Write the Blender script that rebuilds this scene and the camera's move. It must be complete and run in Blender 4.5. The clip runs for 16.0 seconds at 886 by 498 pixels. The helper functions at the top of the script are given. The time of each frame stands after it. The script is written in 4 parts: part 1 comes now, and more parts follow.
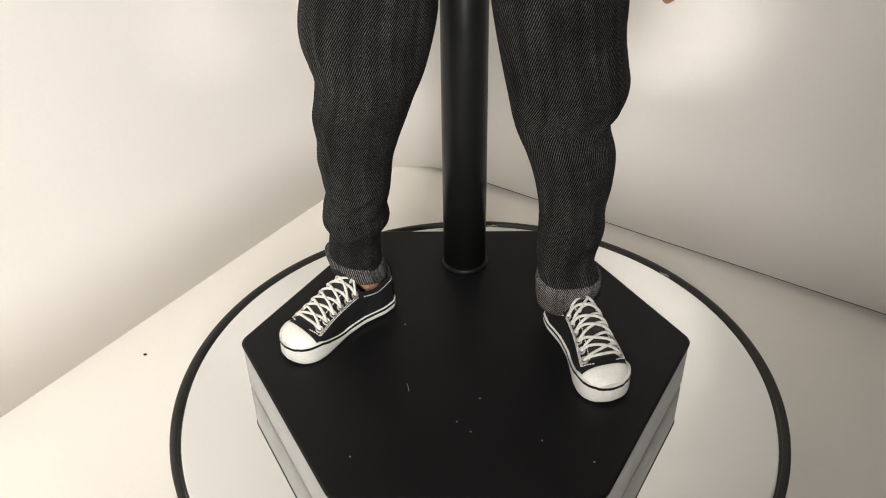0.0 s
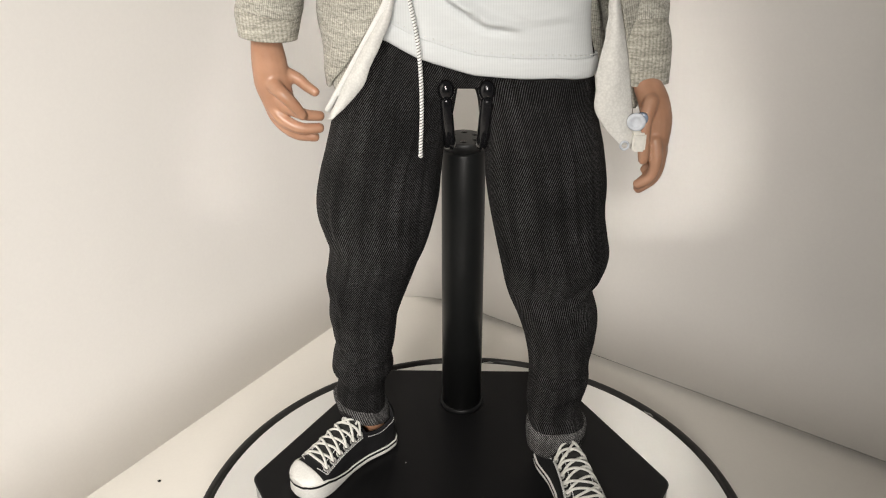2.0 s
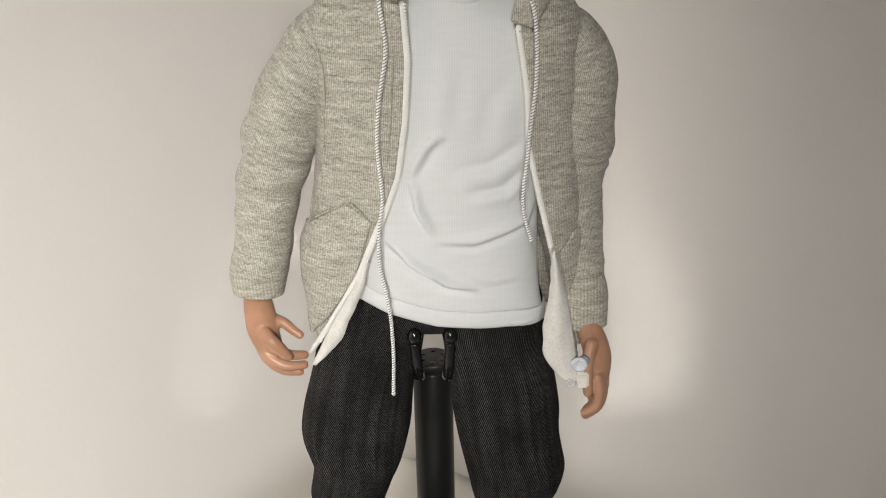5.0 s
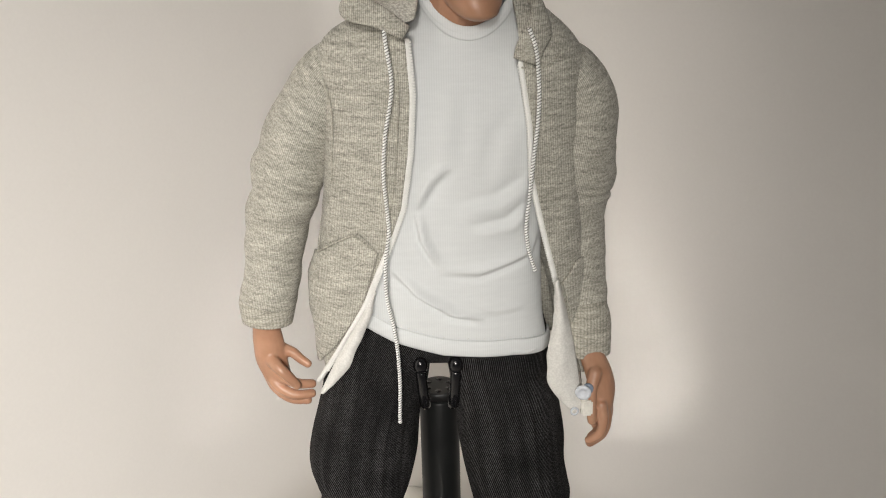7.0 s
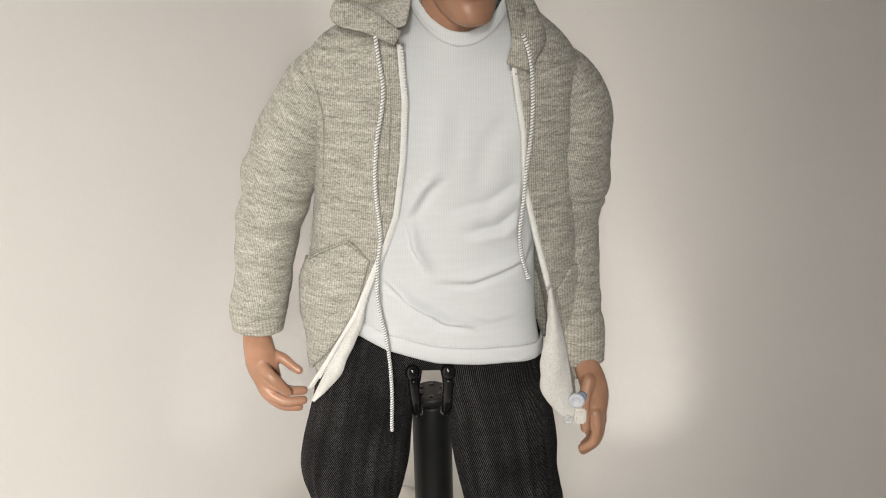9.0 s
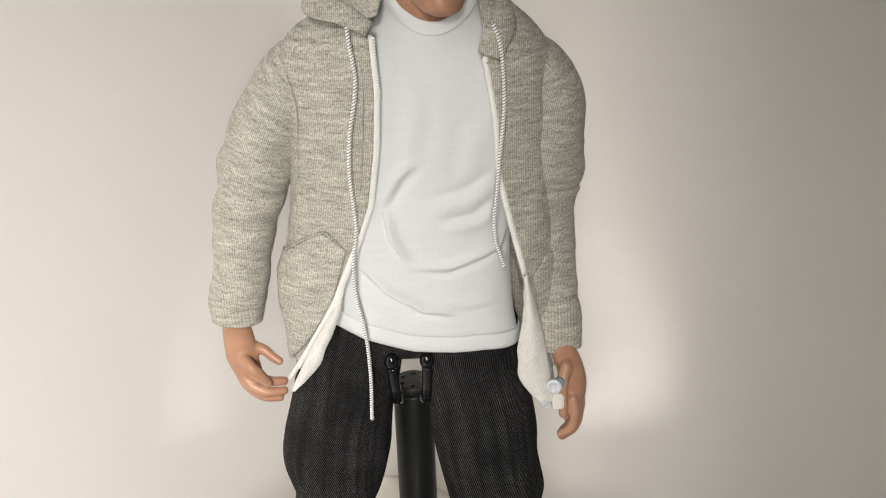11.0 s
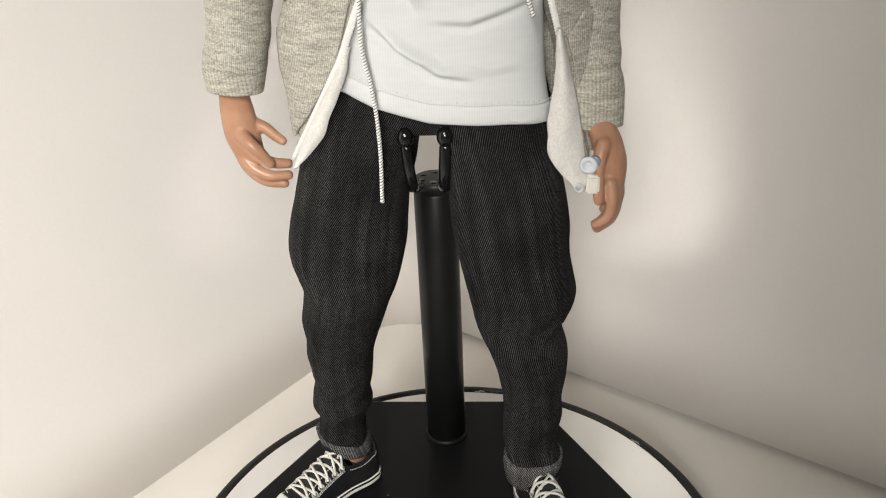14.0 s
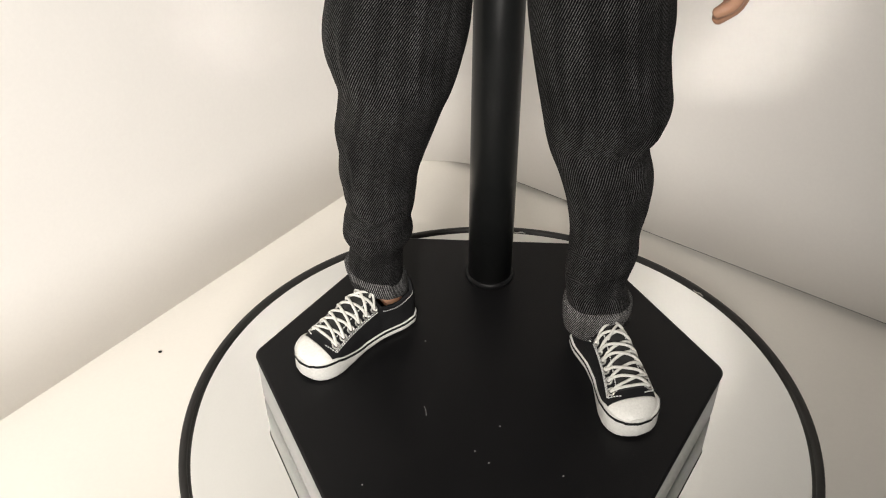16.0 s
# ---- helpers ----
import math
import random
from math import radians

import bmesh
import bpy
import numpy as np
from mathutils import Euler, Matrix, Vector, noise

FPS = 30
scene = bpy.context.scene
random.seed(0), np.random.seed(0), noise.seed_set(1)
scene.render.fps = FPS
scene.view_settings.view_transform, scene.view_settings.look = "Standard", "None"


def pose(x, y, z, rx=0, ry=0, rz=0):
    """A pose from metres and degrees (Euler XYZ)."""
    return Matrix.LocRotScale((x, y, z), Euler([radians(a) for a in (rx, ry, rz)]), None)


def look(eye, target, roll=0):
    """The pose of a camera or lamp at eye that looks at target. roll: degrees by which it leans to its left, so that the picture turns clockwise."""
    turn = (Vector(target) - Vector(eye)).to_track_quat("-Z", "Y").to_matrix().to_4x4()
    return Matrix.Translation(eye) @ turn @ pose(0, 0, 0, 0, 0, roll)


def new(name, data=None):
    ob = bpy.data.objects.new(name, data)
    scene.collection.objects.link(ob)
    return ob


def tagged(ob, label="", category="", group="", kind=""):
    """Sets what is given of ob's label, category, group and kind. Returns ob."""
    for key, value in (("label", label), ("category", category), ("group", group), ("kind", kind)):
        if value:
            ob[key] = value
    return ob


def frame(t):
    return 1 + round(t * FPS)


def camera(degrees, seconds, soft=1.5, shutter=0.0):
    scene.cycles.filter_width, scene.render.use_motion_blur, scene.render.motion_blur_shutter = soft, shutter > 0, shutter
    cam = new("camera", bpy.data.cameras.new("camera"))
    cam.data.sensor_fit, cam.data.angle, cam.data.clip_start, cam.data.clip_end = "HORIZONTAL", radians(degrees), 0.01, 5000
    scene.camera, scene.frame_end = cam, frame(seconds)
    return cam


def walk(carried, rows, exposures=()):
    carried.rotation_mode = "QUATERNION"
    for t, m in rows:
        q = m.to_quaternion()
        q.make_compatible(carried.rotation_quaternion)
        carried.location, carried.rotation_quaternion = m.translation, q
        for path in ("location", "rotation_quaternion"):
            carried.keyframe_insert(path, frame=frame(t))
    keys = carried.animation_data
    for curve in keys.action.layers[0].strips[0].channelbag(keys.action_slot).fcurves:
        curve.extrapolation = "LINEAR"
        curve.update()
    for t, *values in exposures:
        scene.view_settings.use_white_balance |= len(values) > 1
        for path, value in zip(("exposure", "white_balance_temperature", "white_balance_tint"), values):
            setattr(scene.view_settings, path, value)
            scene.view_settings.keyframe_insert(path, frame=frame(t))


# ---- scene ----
cam = camera(54.06, 16.0, 1.1)
PATH = [
    (0, (-0.00165, -0.21718, 0.21614), (-0.00727, 0.02787, 0.04317), -1.04),
    (0.5, (-0.00052, -0.22187, 0.22683), (-0.00670, 0.02890, 0.06228), -0.99),
    (1, (-0.00149, -0.22619, 0.23396), (-0.00850, 0.02939, 0.07703), -0.64),
    (1.5, (-0.00058, -0.23007, 0.24101), (-0.00735, 0.02976, 0.09119), -0.35),
    (2, (-0.00021, -0.23259, 0.24730), (-0.00657, 0.03040, 0.10308), -0.25),
    (2.5, (0.00518, -0.23165, 0.25538), (-0.00422, 0.03277, 0.11398), -0.82),
    (3, (0.00339, -0.23194, 0.26332), (-0.00123, 0.03392, 0.12441), -1.06),
    (3.5, (0.00426, -0.23775, 0.27123), (-0.00085, 0.03152, 0.13906), -0.64),
    (4, (0.00297, -0.23912, 0.28641), (-0.00061, 0.03018, 0.15424), -0.47),
    (4.5, (-0.00203, -0.24768, 0.29068), (0.00005, 0.02901, 0.17475), -0.64),
    (5, (0.00445, -0.24572, 0.30450), (0.00505, 0.03109, 0.18885), -1.08),
    (7.5, (0.00507, -0.25094, 0.30943), (0.00336, 0.02970, 0.20341), -1.43),
    (8, (0.00457, -0.24910, 0.31563), (0.00336, 0.03010, 0.20586), -1.39),
    (10.5, (0.00857, -0.24459, 0.30263), (0.01065, 0.03456, 0.19276), -1.22),
    (11, (0.01118, -0.24802, 0.31062), (0.01362, 0.03015, 0.19829), -1.91),
    (11.5, (0.01840, -0.24257, 0.31493), (0.02627, 0.03557, 0.20278), -2.41),
    (12, (0.01768, -0.24231, 0.31141), (0.02372, 0.03546, 0.19824), -2.19),
    (12.5, (0.01119, -0.23962, 0.29606), (0.01571, 0.03685, 0.17969), -1.49),
    (13, (0.01191, -0.23098, 0.28483), (0.00921, 0.03892, 0.15389), -2.22),
    (13.5, (0.0270, -0.2320, 0.2630), (0.0090, 0.0376, 0.1325), -3.0),
    (14, (0.0220, -0.2340, 0.2580), (0.0031, 0.0306, 0.1179), -2.6),
    (14.5, (0.00787, -0.22932, 0.25522), (0.00027, 0.03028, 0.10505), -1.34),
    (15, (0.00733, -0.21800, 0.24458), (-0.00229, 0.03561, 0.08461), -1.24),
    (15.5, (-0.00161, -0.20788, 0.23024), (-0.01441, 0.03648, 0.05667), -0.74),
    (16, (-0.00165, -0.19903, 0.22029), (-0.01610, 0.04006, 0.03966), -0.22),
]
EXPOSURE = [(0, -0.14), (1.5, -0.28), (3.5, -0.44), (5, -0.5), (8, -0.42), (11, -0.32), (11.5, -0.3), (12, -0.46), (13, -0.47), (13.5, -0.36), (14.5, -0.26), (16, -0.08)]
walk(cam, [(t, look(eye, target, roll)) for t, eye, target, roll in PATH], EXPOSURE)


# ---- light ----
def area_lamp(name, eye, target, width, height, watts, colour, spread=180):
    data = bpy.data.lights.new(name, "AREA")
    data.shape, data.size, data.size_y, data.energy, data.color = "RECTANGLE", width, height, watts, colour
    data.spread = radians(spread)
    ob = new(name, data)
    ob.matrix_world = look(eye, target)
    return ob


world = bpy.data.worlds.new("room_air")
scene.world = world
world.use_nodes = True
world.node_tree.nodes["Background"].inputs[0].default_value = (0.9, 0.93, 1.0, 1)
world.node_tree.nodes["Background"].inputs[1].default_value = 0.035
# Unseen key lamp, added in mid-air and aimed left to brighten that side.
area_lamp("left_key_lamp", (-0.22, -1.15, 0.86), (-0.40, 0.05, 0.12), 0.30, 0.30, 2.9, (1.0, 0.95, 0.885), 43)
area_lamp("front_lamp", (0.012, -0.50, 0.305), (-0.04, 0.0, 0.115), 0.08, 0.08, 0.285, (1.0, 0.955, 0.90), 66)
scene.cycles.caustics_reflective = True
scene.cycles.sample_clamp_indirect = 0.0
scene.cycles.blur_glossy = 0.0
# Added soft fill from upper left; the closed room has no window.
area_lamp("fill_lamp", (-0.9, -0.7, 1.3), (0.0, 0.05, 0.1), 0.7, 0.7, 0.38, (0.97, 0.985, 1.0))


# ---- materials ----
def nodes_of(name):
    m = bpy.data.materials.new(name)
    m.use_nodes = True
    return m, m.node_tree, m.node_tree.nodes["Principled BSDF"]


def add(tree, kind, **values):
    n = tree.nodes.new(kind)
    for k, v in values.items():
        if k.startswith("in_"):
            n.inputs[k[3:].replace("_", " ")].default_value = v
    return n


def coords(tree, scale=(1, 1, 1), turn=(0, 0, 0)):
    c = tree.nodes.new("ShaderNodeTexCoord")
    mp = tree.nodes.new("ShaderNodeMapping")
    mp.inputs["Scale"].default_value = scale
    mp.inputs["Rotation"].default_value = [radians(a) for a in turn]
    tree.links.new(c.outputs["Object"], mp.inputs["Vector"])
    return mp.outputs["Vector"]


def noise_of(tree, vec, scale, detail=4.0, rough=0.55):
    n = tree.nodes.new("ShaderNodeTexNoise")
    n.inputs["Scale"].default_value, n.inputs["Detail"].default_value, n.inputs["Roughness"].default_value = scale, detail, rough
    tree.links.new(vec, n.inputs["Vector"])
    return n.outputs["Fac"]


def ramp(tree, fac, stops):
    r = tree.nodes.new("ShaderNodeValToRGB")
    e = r.color_ramp.elements
    while len(e) < len(stops):
        e.new(0.5)
    for el, (p, c) in zip(e, stops):
        el.position, el.color = p, (*c, 1) if len(c) == 3 else c
    tree.links.new(fac, r.inputs["Fac"])
    return r.outputs["Color"]


def mixed(tree, a, b, fac, how="MIX"):
    n = tree.nodes.new("ShaderNodeMix")
    n.data_type, n.blend_type = "RGBA", how
    for socket, v in ((n.inputs[0], fac), (n.inputs[6], a), (n.inputs[7], b)):
        if isinstance(v, (float, int)):
            socket.default_value = v
        elif isinstance(v, tuple):
            socket.default_value = (*v, 1)
        else:
            tree.links.new(v, socket)
    return n.outputs[2]


def bumped(tree, bsdf, height, distance, strength=1.0, below=None):
    b = tree.nodes.new("ShaderNodeBump")
    b.inputs["Distance"].default_value, b.inputs["Strength"].default_value = distance, strength
    tree.links.new(height, b.inputs["Height"])
    if below is not None:
        tree.links.new(below, b.inputs["Normal"])
    tree.links.new(b.outputs["Normal"], bsdf.inputs["Normal"])
    return b.outputs["Normal"]


def bands(tree, vec, period, distortion=0.0, dscale=1.0, axis="X"):
    w = tree.nodes.new("ShaderNodeTexWave")
    w.bands_direction = axis
    w.inputs["Scale"].default_value = 2 * math.pi / (20 * period)
    w.inputs["Distortion"].default_value, w.inputs["Detail"].default_value, w.inputs["Detail Scale"].default_value = distortion, 2.0, dscale
    tree.links.new(vec, w.inputs["Vector"])
    return w.outputs["Fac"]


def plain(name, colour, rough, metal=0.0, spread=0.12, scale=60.0, fine=900.0, bump=0.00005, coat=0.0, sheen=0.0, grain=0.9):
    """A surface of one material with grain at two scales."""
    m, t, b = nodes_of(name)
    v = coords(t)
    big, small = noise_of(t, v, scale), noise_of(t, v, fine, 3.0)
    lo, hi = tuple(c * (1 - spread) for c in colour), tuple(min(1, c * (1 + spread)) for c in colour)
    c = ramp(t, big, ((0.3, lo), (0.7, hi)))
    c = mixed(t, c, ramp(t, small, ((0.35, (grain,) * 3), (0.65, (1, 1, 1)))), 1.0, "MULTIPLY")
    t.links.new(c, b.inputs["Base Color"])
    t.links.new(ramp(t, big, ((0.2, (max(0, rough - 0.07),) * 3), (0.8, (min(1, rough + 0.07),) * 3))), b.inputs["Roughness"])
    b.inputs["Metallic"].default_value = metal
    b.inputs["Coat Weight"].default_value = coat
    b.inputs["Sheen Weight"].default_value = sheen
    if bump:
        bumped(t, b, small, bump)
    return m


def woven(tree, scale=(1, 1, 1), turn=0.0):
    """Places along the cloth, in metres."""
    c = tree.nodes.new("ShaderNodeTexCoord")
    mp = tree.nodes.new("ShaderNodeMapping")
    mp.inputs["Scale"].default_value = scale
    mp.inputs["Rotation"].default_value = (0, 0, radians(turn))
    tree.links.new(c.outputs["UV"], mp.inputs["Vector"])
    return mp.outputs["Vector"]


def denim_material(name, dark, light, period, wear):
    m, t, b = nodes_of(name)
    twill = bands(t, woven(t, (1, 1, 1), 27), period, 1.4, 300.0)
    yarn = noise_of(t, woven(t, (2600, 1500, 1)), 1.0, 2.0)
    slub = noise_of(t, woven(t, (330, 16, 1)), 1.0, 3.0)
    patch = noise_of(t, coords(t), 55.0, 4.0)
    lines = ramp(t, twill, ((0.62, dark), (0.9, light)))
    c = mixed(t, dark, lines, ramp(t, yarn, ((0.36, (0.3,) * 3), (0.58, (1,) * 3))))
    c = mixed(t, c, ramp(t, slub, ((0.33, (0.55,) * 3), (0.7, (1.3,) * 3))), 1.0, "MULTIPLY")
    c = mixed(t, c, ramp(t, patch, ((0.32, (0.6,) * 3), (0.7, (wear,) * 3))), 1.0, "MULTIPLY")
    t.links.new(c, b.inputs["Base Color"])
    b.inputs["Roughness"].default_value = 0.88
    b.inputs["Specular IOR Level"].default_value = 0.1
    bumped(t, b, twill, 0.00012, 0.7)
    return m


def knit_material(name, dark, mid, light, period, streak=True, bump=0.00012, deep=0.82):
    m, t, b = nodes_of(name)
    rib = bands(t, woven(t, (1, 0.04, 1)), period, 1.0, 500.0)
    loops = noise_of(t, woven(t, (1500, 1100, 1)), 1.0, 2.0)
    long = noise_of(t, woven(t, (120, 620, 1)), 1.0, 5.0, 0.66)
    fleck = noise_of(t, woven(t, (210, 1150, 1)), 1.0, 3.0, 0.6)
    melange = noise_of(t, woven(t, (1300, 1700, 1)), 1.0, 1.0)
    c = ramp(t, long, ((0.34, dark), (0.5, mid), (0.66, light)))
    if streak:
        c = mixed(t, c, tuple(v * 0.55 for v in dark), ramp(t, fleck, ((0.57, (0,) * 3), (0.72, (0.75,) * 3))))
    c = mixed(t, c, ramp(t, rib, ((0.1, (deep,) * 3), (0.6, (1.04,) * 3))), 1.0, "MULTIPLY")
    c = mixed(t, c, ramp(t, loops, ((0.3, (deep + 0.06,) * 3), (0.65, (1.04,) * 3))), 1.0, "MULTIPLY")
    if streak:
        c = mixed(t, c, ramp(t, melange, ((0.3, (0.72,) * 3), (0.5, (1,) * 3), (0.7, (1.22,) * 3))), 1.0, "MULTIPLY")
    t.links.new(c, b.inputs["Base Color"])
    b.inputs["Roughness"].default_value = 0.92
    b.inputs["Specular IOR Level"].default_value = 0.15
    b.inputs["Sheen Weight"].default_value = 0.12
    h = mixed(t, rib, loops, 0.45)
    bumped(t, b, h, bump, 0.8)
    return m


def loop_material(name, high, low, relief=0.00035):
    m, t, b = nodes_of(name)
    v = coords(t)
    loops = t.nodes.new("ShaderNodeTexVoronoi")
    loops.inputs["Scale"].default_value = 1500.0
    t.links.new(v, loops.inputs["Vector"])
    soft = noise_of(t, v, 240.0, 3.0)
    c = ramp(t, loops.outputs["Distance"], ((0.15, high), (0.85, low)))
    t.links.new(mixed(t, c, ramp(t, soft, ((0.3, (0.92,) * 3), (0.7, (1.03,) * 3))), 1.0, "MULTIPLY"), b.inputs["Base Color"])
    b.inputs["Roughness"].default_value = 0.95
    bumped(t, b, mixed(t, loops.outputs["Distance"], soft, 0.5), relief, 0.7)
    return m


def skin_material():
    m, t, b = nodes_of("painted_vinyl")
    big = noise_of(t, coords(t), 120.0)
    fine = noise_of(t, coords(t), 1400.0, 2.0)
    t.links.new(ramp(t, big, ((0.3, (0.34, 0.18, 0.11)), (0.7, (0.45, 0.25, 0.16)))), b.inputs["Base Color"])
    b.inputs["Roughness"].default_value = 0.36
    b.inputs["Subsurface Weight"].default_value = 0.08
    b.inputs["Subsurface Radius"].default_value = (0.003, 0.0012, 0.0006)
    bumped(t, b, fine, 0.00004, 0.5)
    return m


def mirror_material():
    m, t, b = nodes_of("mirror_glass")
    smear = noise_of(t, coords(t), 28.0, 5.0)
    b.inputs["Base Color"].default_value = (0.93, 0.945, 0.935, 1)
    b.inputs["Metallic"].default_value = 1.0
    t.links.new(ramp(t, smear, ((0.4, (0.0,) * 3), (0.9, (0.02,) * 3))), b.inputs["Roughness"])
    return m


WALL = plain("white_card", (0.80, 0.775, 0.745), 0.75, spread=0.015, scale=9, fine=700, bump=0.000006, grain=0.985)
TABLE = plain("cream_laminate", (0.79, 0.757, 0.70), 0.55, spread=0.02, scale=12, fine=700, bump=0.000006, grain=0.985)
ROOM = plain("room_paint", (0.38, 0.365, 0.345), 0.9, spread=0.04, scale=3, fine=80)
BLACK_MATT = plain("black_satin_plastic", (0.006, 0.006, 0.0065), 0.42, spread=0.10, scale=40, fine=2600, bump=0.00003)
GREY_SIDE = plain("grey_satin_plastic", (0.30, 0.30, 0.29), 0.45, spread=0.05, scale=50, fine=2200, bump=0.00002)
BLACK_MATT.node_tree.nodes["Principled BSDF"].inputs["Specular IOR Level"].default_value = 0.16
BLACK_GLOSS = plain("black_gloss_plastic", (0.008, 0.008, 0.009), 0.16, spread=0.1, scale=90, fine=1200, bump=0)
RIM = plain("black_rim_plastic", (0.011, 0.010, 0.009), 0.5, spread=0.1, scale=60)
POLE = plain("black_tube_metal", (0.009, 0.0095, 0.0095), 0.36, spread=0.1, scale=50, fine=2200, bump=0.00002)
PLATE = plain("grey_plate_metal", (0.035, 0.038, 0.037), 0.4, metal=0.3, spread=0.1)
CAP = plain("black_cap_metal", (0.014, 0.014, 0.014), 0.45, spread=0.1)
MIRROR = mirror_material()
DENIM = denim_material("black_denim", (0.0015, 0.0015, 0.0017), (0.095, 0.093, 0.094), 0.00060, 1.35)
DENIM_BACK = denim_material("denim_reverse", (0.02, 0.02, 0.021), (0.42, 0.415, 0.41), 0.00056, 1.1)
HEATHER = knit_material("heather_knit", (0.35, 0.338, 0.288), (0.475, 0.458, 0.398), (0.60, 0.583, 0.512), 0.00058, True, 0.00012, 0.72)
RIBBED = knit_material("heather_rib", (0.30, 0.288, 0.24), (0.425, 0.407, 0.348), (0.545, 0.525, 0.458), 0.0011)
LINING = loop_material("looped_fleece", (0.70, 0.69, 0.655), (0.60, 0.59, 0.56), 0.00014)
LOOPED = loop_material("grey_loop_knit", (0.66, 0.645, 0.58), (0.34, 0.33, 0.29))
JERSEY = knit_material("white_jersey", (0.585, 0.602, 0.605), (0.60, 0.617, 0.62), (0.615, 0.633, 0.635), 0.00072, False, 0.00003, 0.978)
TAPE = plain("white_tape", (0.80, 0.80, 0.77), 0.7, spread=0.05, scale=400, fine=3000, bump=0.0001)
def cord_material():
    m, t, b = nodes_of("white_braided_cord")
    braid = bands(t, coords(t, (1, 1, 1), (0, 28, 0)), 0.0008, 0.6, 300.0, "Z")
    t.links.new(ramp(t, braid, ((0.1, (0.14, 0.14, 0.135)), (0.36, (0.88, 0.88, 0.86)))), b.inputs["Base Color"])
    b.inputs["Roughness"].default_value = 0.5
    bumped(t, b, braid, 0.0001)
    return m


CORD = cord_material()
PULL = plain("clear_plastic", (0.60, 0.63, 0.68), 0.15, spread=0.05)
PULL_WHITE = plain("cream_plastic", (0.74, 0.72, 0.66), 0.35, spread=0.05)
PULL_DARK = plain("blue_grey_plastic", (0.20, 0.25, 0.33), 0.25, spread=0.08)
SKIN = skin_material()
CANVAS = plain("black_canvas", (0.011, 0.011, 0.012), 0.7, spread=0.25, scale=300, fine=3500, bump=0.00008)
RUBBER = plain("white_rubber", (0.80, 0.79, 0.75), 0.42, spread=0.03, scale=120, fine=1500)
TONGUE = plain("grey_woven_tongue", (0.03, 0.03, 0.029), 0.8, spread=0.5, scale=420, fine=3000, bump=0.0001)
LACE = plain("white_lace", (0.74, 0.73, 0.68), 0.8, spread=0.12, scale=800, fine=3000, bump=0.0002)
STITCH = plain("white_thread", (0.70, 0.70, 0.68), 0.8, spread=0.1, scale=900)
EYELET = plain("nickel_eyelet", (0.62, 0.61, 0.58), 0.32, metal=0.85, spread=0.1)
for dull in (CANVAS, TONGUE, POLE):
    dull.node_tree.nodes["Principled BSDF"].inputs["Specular IOR Level"].default_value = 0.2
DUST = plain("pale_dust", (0.45, 0.44, 0.42), 0.9, spread=0.2)


# ---- building helpers (millimetres) ----
MM = 0.001


def thing(name, base, label, category, group="", kind=""):
    e = new(name)
    e.empty_display_size = 0.01
    e.location = Vector(base) * MM
    return tagged(e, label, category, group, kind)


def mesh_of(name, verts, faces, material, smooth=True, scale=MM):
    me = bpy.data.meshes.new(name)
    me.from_pydata([tuple(c * scale for c in v) for v in verts], [], faces)
    me.materials.append(material)
    if smooth:
        me.polygons.foreach_set("use_smooth", [True] * len(me.polygons))
    me.update()
    return me


def part(name, geo, material, parent=None, label="", smooth=True):
    """One mesh object from (verts, faces) in millimetres of the world, under a thing or a part."""
    ob = new(name, mesh_of(name, geo[0], geo[1], material, smooth))
    if parent is not None:
        ob.parent = parent
        top, shift = parent, Matrix.Identity(4)
        while top is not None:
            shift = Matrix.Translation(top.location) @ shift if top.parent is None else shift
            top = top.parent
        ob.matrix_parent_inverse = shift.inverted() if parent.parent is None else Matrix.Identity(4)
    if label:
        tagged(ob, label)
    return ob


def weave(ob, k, front):
    """Lays the cloth's threads over a loft of rings of k points: round it, from the point numbered front, and along it, in metres."""
    me = ob.data
    uv = me.uv_layers.new(name="threads")
    n = len(me.vertices) // k
    co = np.zeros(len(me.vertices) * 3)
    me.vertices.foreach_get("co", co)
    rings = np.roll(co.reshape(-1, 3)[: n * k].reshape(n, k, 3), k // 2 - front, axis=1)
    round_way = np.concatenate([np.zeros((n, 1)), np.cumsum(np.linalg.norm(np.diff(rings, axis=1), axis=2), axis=1)], axis=1)
    round_way -= round_way[:, k // 2 : k // 2 + 1]
    u = np.roll(round_way, front - k // 2, axis=1)
    along = np.concatenate([[0], np.cumsum(np.linalg.norm(np.diff(rings[:, k // 2], axis=0), axis=1))])
    along = along if rings[-1, 0, 2] > rings[0, 0, 2] else -along
    for poly in me.polygons:
        for loop, i in zip(poly.loop_indices, poly.vertices):
            uv.data[loop].uv = (u[i // k, i % k], along[i // k])
    return ob


def weave_flat(ob):
    """Lays the threads by width and height, following the surface sideways."""
    me = ob.data
    uv = me.uv_layers.new(name="threads")
    for poly in me.polygons:
        steep = abs(poly.normal.x) > 0.75
        for loop, i in zip(poly.loop_indices, poly.vertices):
            c = me.vertices[i].co
            uv.data[loop].uv = (c.y if steep else c.x, c.z)
    return ob


def join(*geos):
    verts, faces = [], []
    for v, f in geos:
        k = len(verts)
        verts += [tuple(p) for p in v]
        faces += [tuple(i + k for i in q) for q in f]
    return verts, faces


def moved(geo, m):
    return [tuple(m @ Vector(p)) for p in geo[0]], geo[1]


